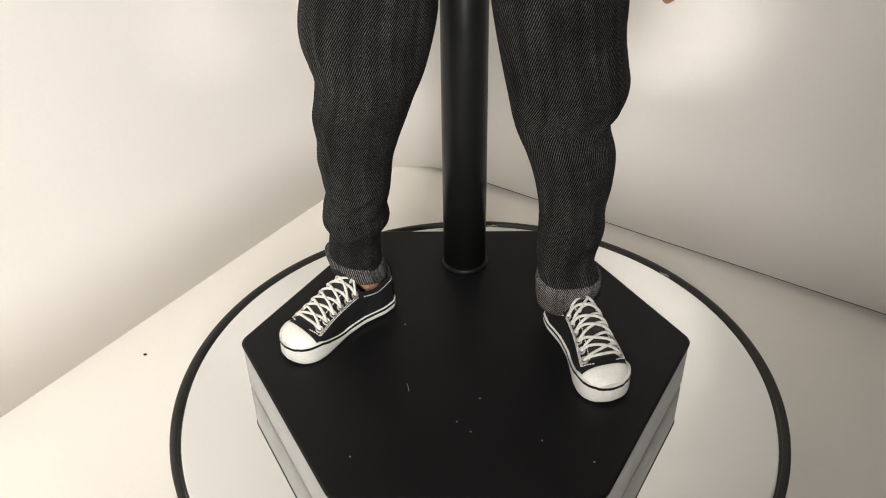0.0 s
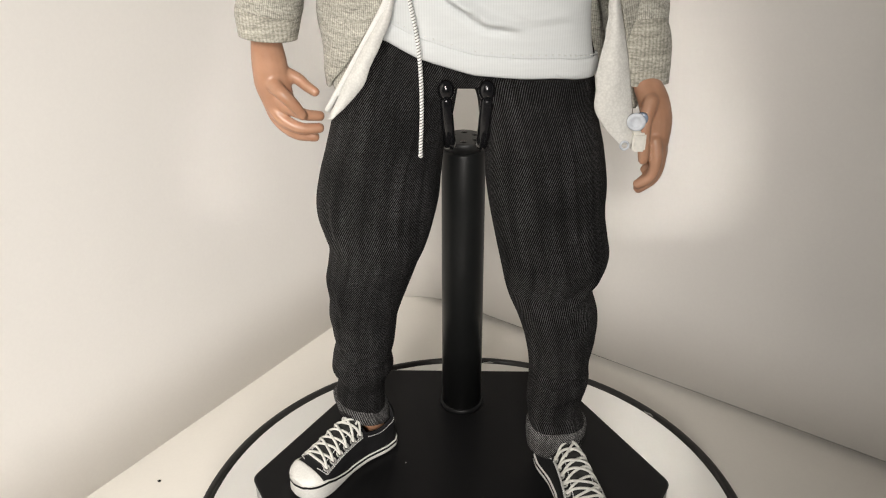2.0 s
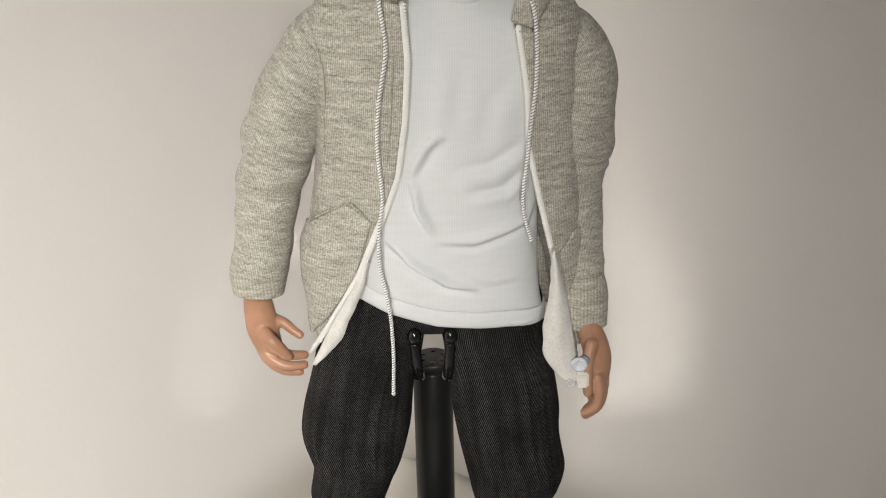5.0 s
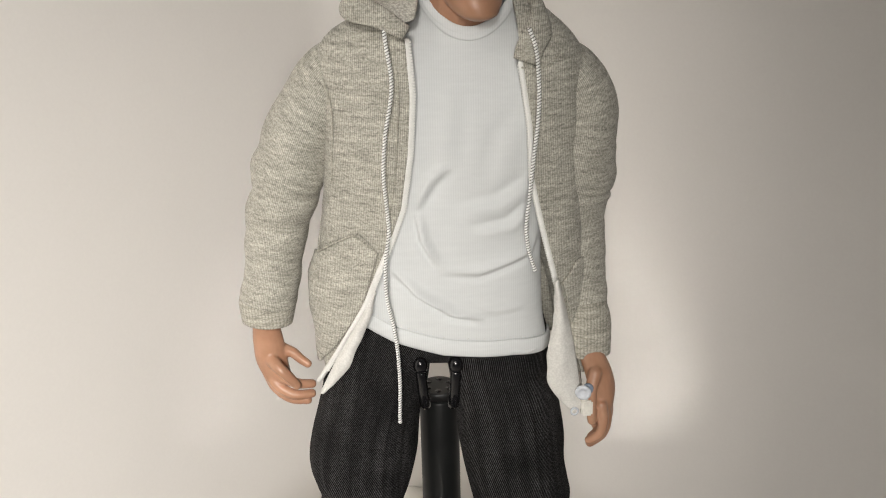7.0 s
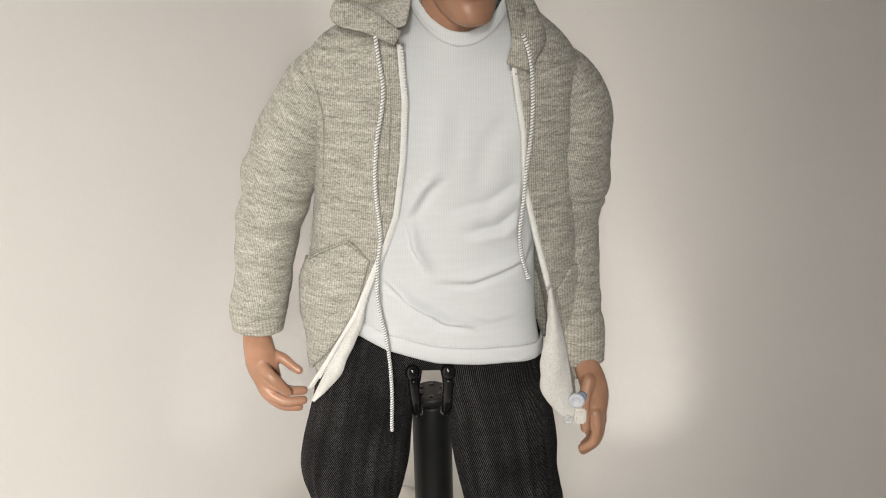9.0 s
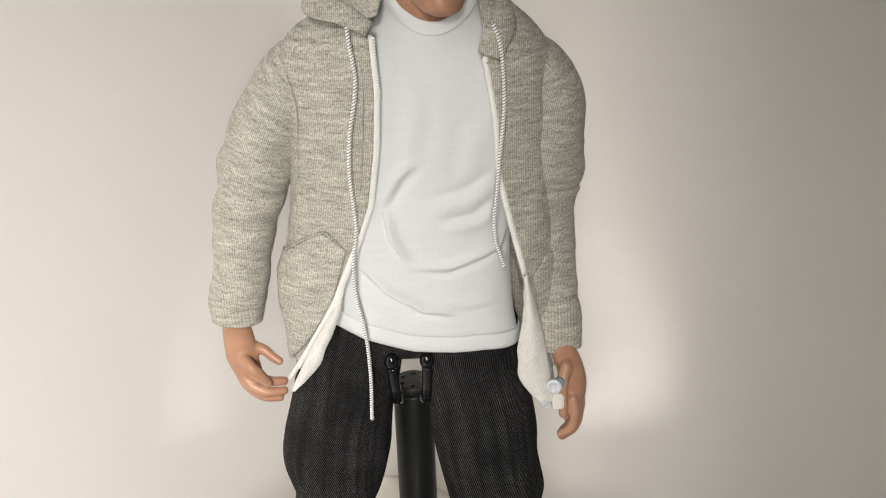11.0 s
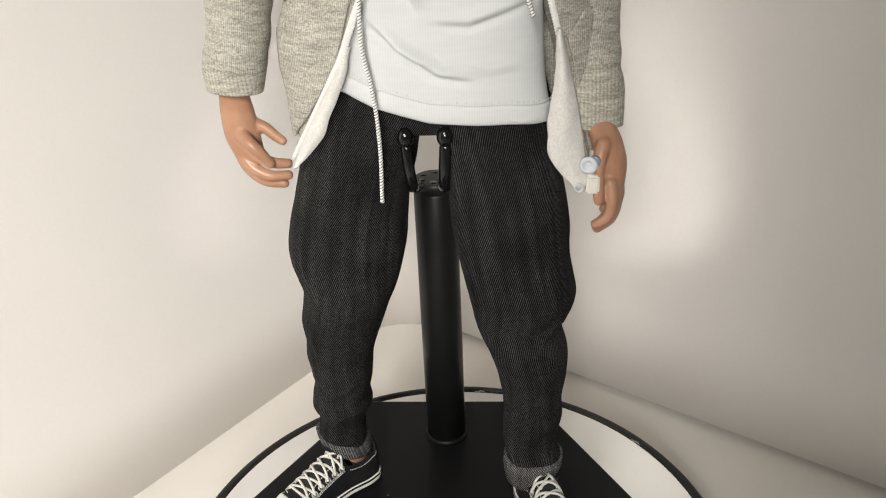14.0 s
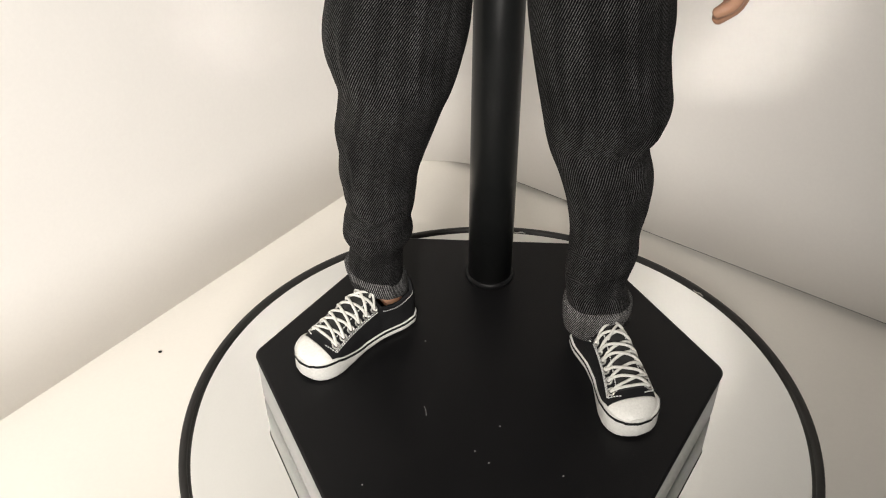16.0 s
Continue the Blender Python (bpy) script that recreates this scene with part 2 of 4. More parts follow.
def smooth_keys(keys, n):
    """n rows read smoothly off rows of numbers, the first column being the way along."""
    k = np.array(keys, float)
    if k[0, 0] > k[-1, 0]:
        k = k[::-1]
    x = k[:, 0]
    d = np.gradient(k, x, axis=0)
    xs = np.linspace(x[0], x[-1], n)
    i = np.clip(np.searchsorted(x, xs, side="right") - 1, 0, len(x) - 2)
    h = (x[i + 1] - x[i])[:, None]
    u = ((xs - x[i])[:, None]) / h
    out = (2 * u**3 - 3 * u**2 + 1) * k[i] + (u**3 - 2 * u**2 + u) * h * d[i] + (3 * u**2 - 2 * u**3) * k[i + 1] + (u**3 - u**2) * h * d[i + 1]
    out[:, 0] = xs
    return out


def smooth_line(points, n):
    p = np.array(points, float)
    way = np.r_[0, np.cumsum(np.linalg.norm(np.diff(p, axis=0), axis=1))]
    return smooth_keys(np.c_[way, p], n)[:, 1:]


def loft(rings, closed=True, caps=True):
    """A skin over rings of equally many points."""
    rings = [list(r) for r in rings]
    n = len(rings[0])
    verts = [tuple(p) for r in rings for p in r]
    faces = []
    for i in range(len(rings) - 1):
        for j in range(n if closed else n - 1):
            a, b = i * n + j, i * n + (j + 1) % n
            faces.append((a, b, b + n, a + n))
    if caps and closed:
        faces.append(tuple(range(n))[::-1])
        faces.append(tuple(range((len(rings) - 1) * n, len(rings) * n)))
    return verts, faces


def tube(points, radius, n=10, steps=0, flat=1.0, ends=True):
    """A round cord through points; radius: a number or one for each point."""
    p = smooth_line(points, steps) if steps else np.array(points, float)
    r = np.interp(np.linspace(0, 1, len(p)), np.linspace(0, 1, len(np.atleast_1d(radius))), np.atleast_1d(radius))
    tangent = np.gradient(p, axis=0)
    rings, side = [], Vector((0.31, -0.9, 0.22))
    for q, t, k in zip(p, tangent, r):
        t = Vector(t).normalized()
        side = (side - t * side.dot(t)).normalized()
        up = t.cross(side)
        rings.append([Vector(q) + (side * math.cos(a) * k * flat + up * math.sin(a) * k) for a in np.linspace(0, 2 * math.pi, n, endpoint=False)])
    if ends:
        first, last = [], []
        for f in (0.45, 0.85):
            c0, c1 = Vector(p[0]), Vector(p[-1])
            t0, t1 = Vector(tangent[0]).normalized(), Vector(tangent[-1]).normalized()
            g = math.sqrt(1 - f * f)
            first.insert(0, [c0 - t0 * r[0] * f + (v - c0) * g for v in rings[0]])
            last.append([c1 + t1 * r[-1] * f + (v - c1) * g for v in rings[-1]])
        rings = first + rings + last
    return loft(rings)


def ball(centre, rx, ry=None, rz=None, n=20):
    ry, rz = ry or rx, rz or rx
    rings = []
    for a in np.linspace(-math.pi / 2 + 0.06, math.pi / 2 - 0.06, n // 2 + 3):
        rings.append([(centre[0] + rx * math.cos(a) * math.cos(b), centre[1] + ry * math.cos(a) * math.sin(b), centre[2] + rz * math.sin(a)) for b in np.linspace(0, 2 * math.pi, n, endpoint=False)])
    return loft(rings)


def lathe(centre, profile, n=96, caps=True):
    """A turned body: profile rows of radius and height."""
    rings = [[(centre[0] + r * math.cos(a), centre[1] + r * math.sin(a), centre[2] + z) for a in np.linspace(0, 2 * math.pi, n, endpoint=False)] for r, z in profile]
    return loft(rings, True, caps)


def ring_band(centre, inner, outer, low, high, n=192, edge=0.5):
    rows = [(inner, low), (inner, high - edge), (inner + edge, high), (outer - edge, high), (outer, high - edge), (outer, low)]
    v, f = lathe(centre, rows, n, False)
    k = (len(rows) - 1) * n
    f = f + [(j, k + j, k + (j + 1) % n, (j + 1) % n) for j in range(n)]
    return v, f


def torus(centre, normal, major, minor, n=20, k=8):
    nrm = Vector(normal).normalized()
    u = nrm.orthogonal().normalized()
    w = nrm.cross(u)
    rings = []
    for a in np.linspace(0, 2 * math.pi, n, endpoint=False):
        out = u * math.cos(a) + w * math.sin(a)
        rings.append([Vector(centre) + out * (major + minor * math.cos(b)) + nrm * minor * math.sin(b) for b in np.linspace(0, 2 * math.pi, k, endpoint=False)])
    v, f = loft(rings + [rings[0]], True, False)
    return v, f


def box(lo, hi):
    x0, y0, z0 = lo
    x1, y1, z1 = hi
    v = [(x0, y0, z0), (x1, y0, z0), (x1, y1, z0), (x0, y1, z0), (x0, y0, z1), (x1, y0, z1), (x1, y1, z1), (x0, y1, z1)]
    return v, [(0, 3, 2, 1), (4, 5, 6, 7), (0, 1, 5, 4), (1, 2, 6, 5), (2, 3, 7, 6), (3, 0, 4, 7)]


def sheet(rows, thick, ease=True):
    """A cloth of rows of points, given thickness along its own normals."""
    g = np.array(rows, float)
    du, dv = np.gradient(g, axis=1), np.gradient(g, axis=0)
    nrm = np.cross(du, dv)
    nrm /= np.linalg.norm(nrm, axis=2, keepdims=True) + 1e-9
    a, b = g + nrm * thick / 2, g - nrm * thick / 2
    h, w = g.shape[:2]
    verts = [tuple(p) for p in a.reshape(-1, 3)] + [tuple(p) for p in b.reshape(-1, 3)]
    faces, m = [], h * w
    for i in range(h - 1):
        for j in range(w - 1):
            q = (i * w + j, i * w + j + 1, (i + 1) * w + j + 1, (i + 1) * w + j)
            faces += [q, tuple(m + k for k in q[::-1])]
    edge = [j for j in range(w)] + [i * w + w - 1 for i in range(1, h)] + [(h - 1) * w + j for j in range(w - 2, -1, -1)] + [i * w for i in range(h - 2, 0, -1)]
    for p, q in zip(edge, edge[1:] + edge[:1]):
        faces.append((q, p, m + p, m + q))
    return verts, faces


def wave_of(p, scale, seed=0.0):
    return noise.noise(Vector((p[0] * scale[0] + seed, p[1] * scale[1] - seed, p[2] * scale[2] + 2 * seed)))


def crease(x, z, points, width, depth):
    """How far a fold along a line of (x, z) points lifts the cloth at (x, z): a ridge with a dip beside it."""
    best, side, at = 1e9, 1.0, 0.0
    for k, ((x0, z0), (x1, z1)) in enumerate(zip(points, points[1:])):
        dx, dz = x1 - x0, z1 - z0
        u = max(0.0, min(1.0, ((x - x0) * dx + (z - z0) * dz) / (dx * dx + dz * dz)))
        d = math.hypot(x - x0 - u * dx, z - z0 - u * dz)
        if d < best:
            at = (k + u) / (len(points) - 1)
            best, side = d, 1.0 if dx * (z - z0) - dz * (x - x0) > 0 else -1.0
    if best > 4 * width:
        return 0.0
    s = side * best / width
    depth *= min(1.0, 3.4 * at, 3.4 * (1 - at))
    return depth * (math.exp(-((s - 0.8) ** 2)) - 0.8 * math.exp(-((s + 0.55) ** 2) * 2.2))


# ---- the setting ----
FLOOR_Z, DISC_Z, TOP_Z = -31.0, 7.0, 26.0
CORNER = np.array((-42.7, 228.8))
LEFT_WAY, RIGHT_WAY = np.array((-0.5547, -0.832)), np.array((0.832, -0.5547))


BEND_LEFT, BEND_RIGHT = 42.0, 42.0
start, end = CORNER + LEFT_WAY * BEND_LEFT, CORNER + RIGHT_WAY * BEND_RIGHT
line = [start + LEFT_WAY * s for s in np.linspace(624, 20, 14)]
line += [start * (1 - u) ** 2 + CORNER * 2 * u * (1 - u) + end * u * u for u in np.linspace(0, 1, 40)]
line += [end + RIGHT_WAY * s for s in np.linspace(20, 606, 14)]
lift = lambda i: 0.3 if i < 40 else min(3.6, 0.3 + 0.24 * (i - 40))
rows = [[(p[0], p[1], max(z, FLOOR_Z + lift(i))) for i, p in enumerate(line)] for z in (FLOOR_Z, 20, 100, 200, 320, 480, 640)]
tagged(part("wall_backdrop", sheet(rows, 1.6), WALL), "upright white card bent round behind the stand", "wall", kind="structure")
# Dark bar added behind the card to stand for shade in its foot gap.
gap_bar = [CORNER + RIGHT_WAY * 20 - LEFT_WAY * 2.4, CORNER + RIGHT_WAY * 600 - LEFT_WAY * 2.4]
gap_bar = [q - LEFT_WAY * d for q in gap_bar for d in (0, 9)]
foot = [(q[0], q[1], FLOOR_Z + z) for z in (1.0, 26) for q in (gap_bar[0], gap_bar[1], gap_bar[3], gap_bar[2])]
tagged(part("gap_shade_bar", (foot, [(3, 2, 1, 0), (4, 5, 6, 7), (0, 1, 5, 4), (1, 2, 6, 5), (2, 3, 7, 6), (3, 0, 4, 7)]), CANVAS, smooth=False), "added dark bar that shades the gap under the white card", "trim", kind="structure")
tagged(part("table_top", box((-900, -800, FLOOR_Z - 30), (900, 600, FLOOR_Z)), TABLE, smooth=False), "cream laminate table top under the turntable", "table", kind="structure")
tagged(part("floor", box((-2300, -2300, -800), (2300, 2300, -780)), ROOM, smooth=False), "plain room floor", "floor", kind="structure")
tagged(part("ceiling", box((-2300, -2300, 1700), (2300, 2300, 1720)), ROOM, smooth=False), "plain room ceiling", "ceiling", kind="structure")
for side, lo, hi in (("north", (-2300, 2300, -800), (2300, 2320, 1720)), ("south", (-2300, -2320, -800), (2300, -2300, 1720)), ("west", (-2320, -2300, -800), (-2300, 2300, 1720)), ("east", (2300, -2300, -800), (2320, 2300, 1720))):
    tagged(part("wall_" + side, box(lo, hi), ROOM, smooth=False), "plain painted room wall", "wall", kind="structure")


# ---- turntable and stand ----
DISC = (4.0, -2.0, 0.0)
table = thing("turntable", (DISC[0], DISC[1], FLOOR_Z), "round mirror turntable with a black plastic rim", "turntable")
part("housing", lathe(DISC, [(88, FLOOR_Z), (90, FLOOR_Z + 2), (92, 0.5), (92, 2.0)]), RIM, table, "black plastic drum under the mirror")
part("rim", ring_band(DISC, 99.3, 101.7, 1.0, DISC_Z + 0.7), RIM, table, "thin black plastic rim")
part("mirror", lathe(DISC, [(99.2, 2.0), (99.2, DISC_Z - 0.7), (97.8, DISC_Z)], 192), MIRROR, table, "clean round mirror with a bevelled edge").data.polygons.foreach_set("use_smooth", [False] * (192 * 2 + 2))

# Highlights on the bevel, put in as two small bright slivers.
for cx, cy in ((12.5, 96.0), (77.5, 58.5)):
    turn = math.atan2(cy - DISC[1], cx - DISC[0])
    glint = moved(tube([(0, -2.4, 0), (0.3, -0.6, 0.1), (-0.2, 0.8, 0), (0.1, 2.2, 0)], [0.12, 0.3, 0.22, 0.1], 6, 9), Matrix.Translation((DISC[0] + 98.4 * math.cos(turn), DISC[1] + 98.4 * math.sin(turn), DISC_Z + 0.15)) @ Matrix.Rotation(turn, 4, "Z"))
    part("edge_glint", glint, EYELET, table, "highlight modelled as a bright sliver on the mirror edge", False)

stand = thing("display_stand", (0, 0, DISC_Z), "black hexagonal figure stand with an upright post", "display stand")


def hex_slab(radius, low, high, round_corner, bevel):
    outline = []
    for k in range(6):
        a = math.radians(60 * k)
        c = Vector((math.cos(a), math.sin(a)))
        inner = c * (radius - round_corner / math.cos(math.pi / 6))
        for b in np.linspace(-30, 30, 7):
            outline.append(inner + Vector((math.cos(a + math.radians(b)), math.sin(a + math.radians(b)))) * round_corner)
    rings = []
    for inset, z in ((0.9, low), (0.0, low + 0.9), (0.0, high - bevel), (bevel * 0.3, high - bevel * 0.3), (bevel, high)):
        rings.append([(p.x * (1 - inset / radius), p.y * (1 - inset / radius), z) for p in outline])
    return loft(rings)


for slab in (part("base", hex_slab(74.5, DISC_Z + 0.7, TOP_Z - 0.9, 5.0, 0.3), GREY_SIDE, stand, "satin grey hexagonal base body"), part("top_plate", hex_slab(74.8, TOP_Z - 1.5, TOP_Z, 5.0, 0.9), BLACK_MATT, stand, "black satin hexagonal top plate")):
    slab.data.polygons.foreach_set("use_smooth", [len(p.vertices) == 4 for p in slab.data.polygons])
part("base_foot", hex_slab(73.4, DISC_Z + 0.02, DISC_Z + 0.7, 4.6, 0.1), BLACK_GLOSS, stand, smooth=False)
PX, PY = 0.3, 44.0
part("post", lathe((PX, PY, 0), [(7.7, TOP_Z), (7.7, 80), (7.6, 134.5), (7.1, 135.4), (6.2, 135.6)]), POLE, stand, "tall black metal tube")
part("flange", lathe((PX, PY, 0), [(8.6, TOP_Z), (8.5, TOP_Z + 1.2), (8.1, TOP_Z + 1.7), (7.75, TOP_Z + 1.9)]), BLACK_MATT, stand)
part("post_cap", lathe((PX, PY, 0), [(6.9, 135.6), (6.9, 136.3), (7.4, 136.6), (7.4, 138.5), (7.1, 139.0), (6.6, 139.1)], 48), CAP, stand, "dark drilled cap")
for k in range(6):
    hx, hy = 4.6 * math.cos(k * math.pi / 3 + 0.5), 4.6 * math.sin(k * math.pi / 3 + 0.5)
    part("cap_hole", lathe((PX + hx, PY + hy, 0), [(1.25, 139.12), (1.25, 139.22)], 18), BLACK_GLOSS, stand)
for sx in (-1, 1):
    cx = 0.9
    part("clamp_arm", tube([(PX + sx * 5.0, PY - 2, 138), (cx + sx * 4.8, 32, 141), (cx + sx * 4.8, 20, 146), (cx + sx * 4.9, 11, 150.5), (cx + sx * 5.3, 8.4, 156), (cx + sx * 5.9, 8.0, 164)], [1.0, 1.1, 1.3, 1.6, 1.5, 1.5], 12, 26, 1.25), BLACK_GLOSS, stand, "bent glossy black clamp arm")
    part("clamp_ball", ball((cx + sx * 5.9, 7.4, 167.6), 2.5, 2.3, 3.1), BLACK_GLOSS, stand, "glossy black rounded clamp tip")


# ---- the doll: one plain mesh ----
def head_shape():
    rows = smooth_keys([(279.6, 15.6, 5.0, 2.0, 2.2), (280.4, 15.5, 5.8, 4.4, 4.6), (282.6, 14.8, 8.6, 6.9, 8.2), (286, 13.8, 11.4, 9.1, 11.0), (290, 12.8, 13.8, 11.2, 13.7), (296, 12.4, 15.2, 12.0, 15.6), (305, 12.2, 17.0, 12.8, 17.6), (314, 12.0, 18.0, 12.2, 17.0), (321, 12.0, 18.5, 8.6, 12.0), (324.5, 12.0, 18.5, 2.0, 3.0)], 60)
    return loft([[(cx + rx * math.cos(a), cy + ry * math.sin(a), z) for a in np.linspace(0, 2 * math.pi, 40, endpoint=False)] for z, cx, cy, rx, ry in rows])


def finger(points, r0, r1):
    return tube(points, np.linspace(r0, r1, len(points)), 12, 14)


doll_geo = join(
    head_shape(),
    tube([(10.6, 2.6, 288.6), (13.2, 0.6, 288.2), (16.0, 0.3, 288.2), (19.4, 2.2, 288.7)], [0.3, 0.9, 0.9, 0.3], 10, 16),
    tube([(10.4, 2.6, 289.6), (13.4, 0.4, 290.2), (16.0, 0.2, 290.2), (19.6, 2.4, 289.7)], [0.3, 0.7, 0.7, 0.3], 10, 16),
    tube([(9.8, 24, 258), (10.0, 20.5, 270), (10.4, 17.5, 284), (11.4, 17.5, 294)], [10.6, 9.6, 9.5, 9.8], 28, 14),
    # hand with the palm turned in, fingers curled
    tube([(-57.5, 18, 188), (-58.0, 19, 179), (-57.8, 19.5, 172), (-57.0, 19.5, 164), (-55.5, 19, 159)], [4.2, 4.3, 5.2, 5.6, 4.6], 18, 16, 0.72),
    finger([(-56.5, 16.5, 166), (-53.5, 13.0, 164.5), (-50.5, 12.6, 161.5), (-48.0, 13.0, 157.8)], 2.4, 1.6),
    finger([(-53, 21, 168), (-50, 21, 166.5), (-47, 19.5, 164.5), (-44.6, 18.5, 163.2)], 2.1, 1.5),
    finger([(-57.5, 18.5, 163), (-53, 16.0, 159.5), (-48, 15.5, 157.2), (-43.4, 17, 156.2)], 2.3, 1.6),
    finger([(-59, 19, 161.5), (-55, 16.5, 155.6), (-49.5, 15.6, 152.8), (-43.8, 17.2, 152.2)], 2.3, 1.6),
    finger([(-59.5, 20, 160.5), (-56.5, 18.5, 154.0), (-51, 17.4, 150.0), (-45.6, 18.4, 148.8)], 2.1, 1.5),
    # hand hanging beside the jacket
    tube([(52.0, 13.0, 178.0), (52.2, 10.0, 170.2), (54.2, 5.8, 165.2), (55.8, 5.4, 158.3), (55.9, 4.9, 152.3)], [4.0, 4.0, 4.6, 4.8, 4.0], 18, 16, 0.85),
    finger([(52.8, 2.7, 166.2), (51.2, -0.1, 161.3), (51.2, -1.1, 155.4), (51.7, -0.7, 149.9)], 2.3, 1.6),
    finger([(57.1, 6.3, 155.4), (58.1, 5.8, 149.4), (56.5, 5.1, 143.9), (52.6, 4.5, 140.1)], 2.2, 1.6),
    finger([(56.1, 3.7, 154.4), (57.1, 2.5, 148.4), (55.6, 1.9, 142.9), (51.7, 1.5, 139.9)], 2.2, 1.6),
    finger([(55.0, 1.5, 154.4), (55.6, 0.1, 148.9), (54.2, -0.3, 144.0), (51.0, -0.1, 141.9)], 2.1, 1.5),
    finger([(57.3, 8.5, 156.3), (58.3, 8.5, 150.9), (57.1, 7.8, 146.5), (54.2, 7.2, 143.4)], 2.0, 1.4),
    # body under the clothes
    tube([(10, 24, 262), (8, 23, 240), (4, 22, 210), (2, 21, 188), (1, 20.5, 176)], [11, 12, 11, 12, 10], 18, 20),
    tube([(10, 23, 258), (-22, 22, 264), (-36, 22, 254), (-46, 21.5, 232), (-53, 20, 206), (-57.5, 19, 186)], [7, 6, 5.5, 5, 4.4, 4], 14, 30),
    tube([(10, 23, 258), (34, 22, 262), (44, 22, 250), (46, 24, 228), (49.5, 22, 200), (52, 13.5, 178)], [7, 6, 5.5, 5, 4.4, 3.8], 14, 30),
    tube([(2, 21, 182), (-18, 20, 165), (-25, 18, 130), (-31, 17, 90), (-35.5, 19, 54)], [9, 9, 8, 6.5, 5.2], 14, 30),
    tube([(2, 21, 182), (20, 20, 165), (25, 17, 130), (30, 13, 90), (32.6, 9, 54)], [9, 9, 8, 6.5, 5.2], 14, 30),
    # ankles inside the shoes
    tube([(-33.5, 20.5, 33), (-34.5, 20.2, 40), (-36, 18.5, 56)], [5.0, 5.0, 5.4], 16, 8),
    tube([(34.0, 7, 33), (33.8, 8, 40), (33, 9, 56)], [4.0, 4.2, 6.0], 16, 8),
)
doll = part("doll", doll_geo, SKIN)
tagged(doll, "tan painted vinyl doll standing dressed on the stand", "doll")
rm = doll.modifiers.new("union", "REMESH")
rm.mode, rm.voxel_size, rm.use_smooth_shade = "VOXEL", 0.00045, True
sm = doll.modifiers.new("soften", "SMOOTH")
sm.factor, sm.iterations = 0.5, 4


# ---- trousers ----
def leg_geo(keys, seed, folds, n=150, k=96):
    rows = smooth_keys(keys, n)
    rings = []
    for z, outer, inner, cy, ry in rows:
        cx, rx = (outer + inner) / 2, abs(outer - inner) / 2
        ring = []
        for a in np.linspace(0, 2 * math.pi, k, endpoint=False):
            c, s = math.cos(a), math.sin(a)
            x, y = cx + rx * math.copysign(abs(c) ** 0.9, c), cy + ry * math.copysign(abs(s) ** 0.9, s)
            low = max(0.0, (80 - z) / 36)
            amp = (0.35 + 0.75 * min(low, 1.0)) * (abs(s) ** 0.7)
            d = amp * (wave_of((x, y, z), (0.07, 0.07, 0.15), seed) + 0.6 * wave_of((x + 0.8 * z, y, z), (0.05, 0.05, 0.28), seed + 7))
            d += 0.45 * abs(s) * wave_of((x, y, z), (0.16, 0.16, 0.018), seed + 3)
            if s < 0:
                d += sum(crease(x, z, *f) for f in folds) * (-s) ** 0.5
            ring.append((x + c * d, y + s * d, z))
        rings.append(ring)
    return loft(rings)


LEFT_FOLDS = [([(-41.7, 78.8), (-33.9, 73.1), (-24.5, 78.7)], 1.5, 1.2), ([(-41.9, 68.4), (-34.5, 66.5), (-23.6, 70.2)], 1.5, 1.1), ([(-41.9, 60.7), (-36.7, 57.7), (-31.7, 62.6)], 1.5, 0.9), ([(-42.2, 104.5), (-39.7, 92.3), (-39.1, 83.4)], 1.5, 0.8), ([(-41.1, 136.4), (-40.3, 124.0), (-37.6, 116.0)], 1.5, 0.8)]
RIGHT_FOLDS = [([(44.7, 112.0), (40.9, 105.1), (34.1, 98.7), (28.6, 91.8)], 1.5, 1.2), ([(42.3, 91.7), (33.1, 86.4)], 1.5, 0.7), ([(23.2, 68.0), (32.3, 66.0), (41.8, 71.7)], 1.5, 1.0), ([(24.2, 56.3), (34.1, 58.3), (41.5, 64.1)], 1.5, 0.9), ([(21.2, 97.1), (25.9, 82.9), (27.6, 71.8)], 1.5, 0.6)]
trousers = thing("trousers", (0, 16, TOP_Z + 8), "black denim trousers with pale twill lines and rolled cuffs", "trousers")
LEFT_LEG = [(44, -45.2, -27.8, 19, 9.2), (49, -45.0, -27.8, 19, 9.6), (54, -44.6, -27.6, 19, 9.6), (59, -44.1, -26.6, 18.5, 10), (63, -45.4, -24.2, 18, 10.6), (68.6, -45.0, -24.6, 17.5, 11), (74.6, -43.6, -23.3, 17, 11.5), (80, -44.1, -22.6, 16.5, 12), (86, -44.8, -21.8, 16, 12.6), (93.6, -44.4, -19.6, 16, 13.2), (101, -45.0, -16.8, 16, 14), (107.5, -43.8, -14.4, 16, 14.5), (114, -43.2, -11.6, 16, 15), (118, -44.4, -10.3, 16.4, 15.3), (123.6, -46.1, -8.8, 17, 15.6), (129.5, -46.3, -7.5, 17.5, 15.8), (137, -45.0, -6.8, 18, 16), (147, -42.2, -5.6, 18.5, 16), (158, -39.4, -2.8, 19, 16), (166, -38.2, -1.3, 20, 15.6), (174, -37.6, 2.0, 21, 13.8), (186, -34.5, 6.0, 22, 10)]
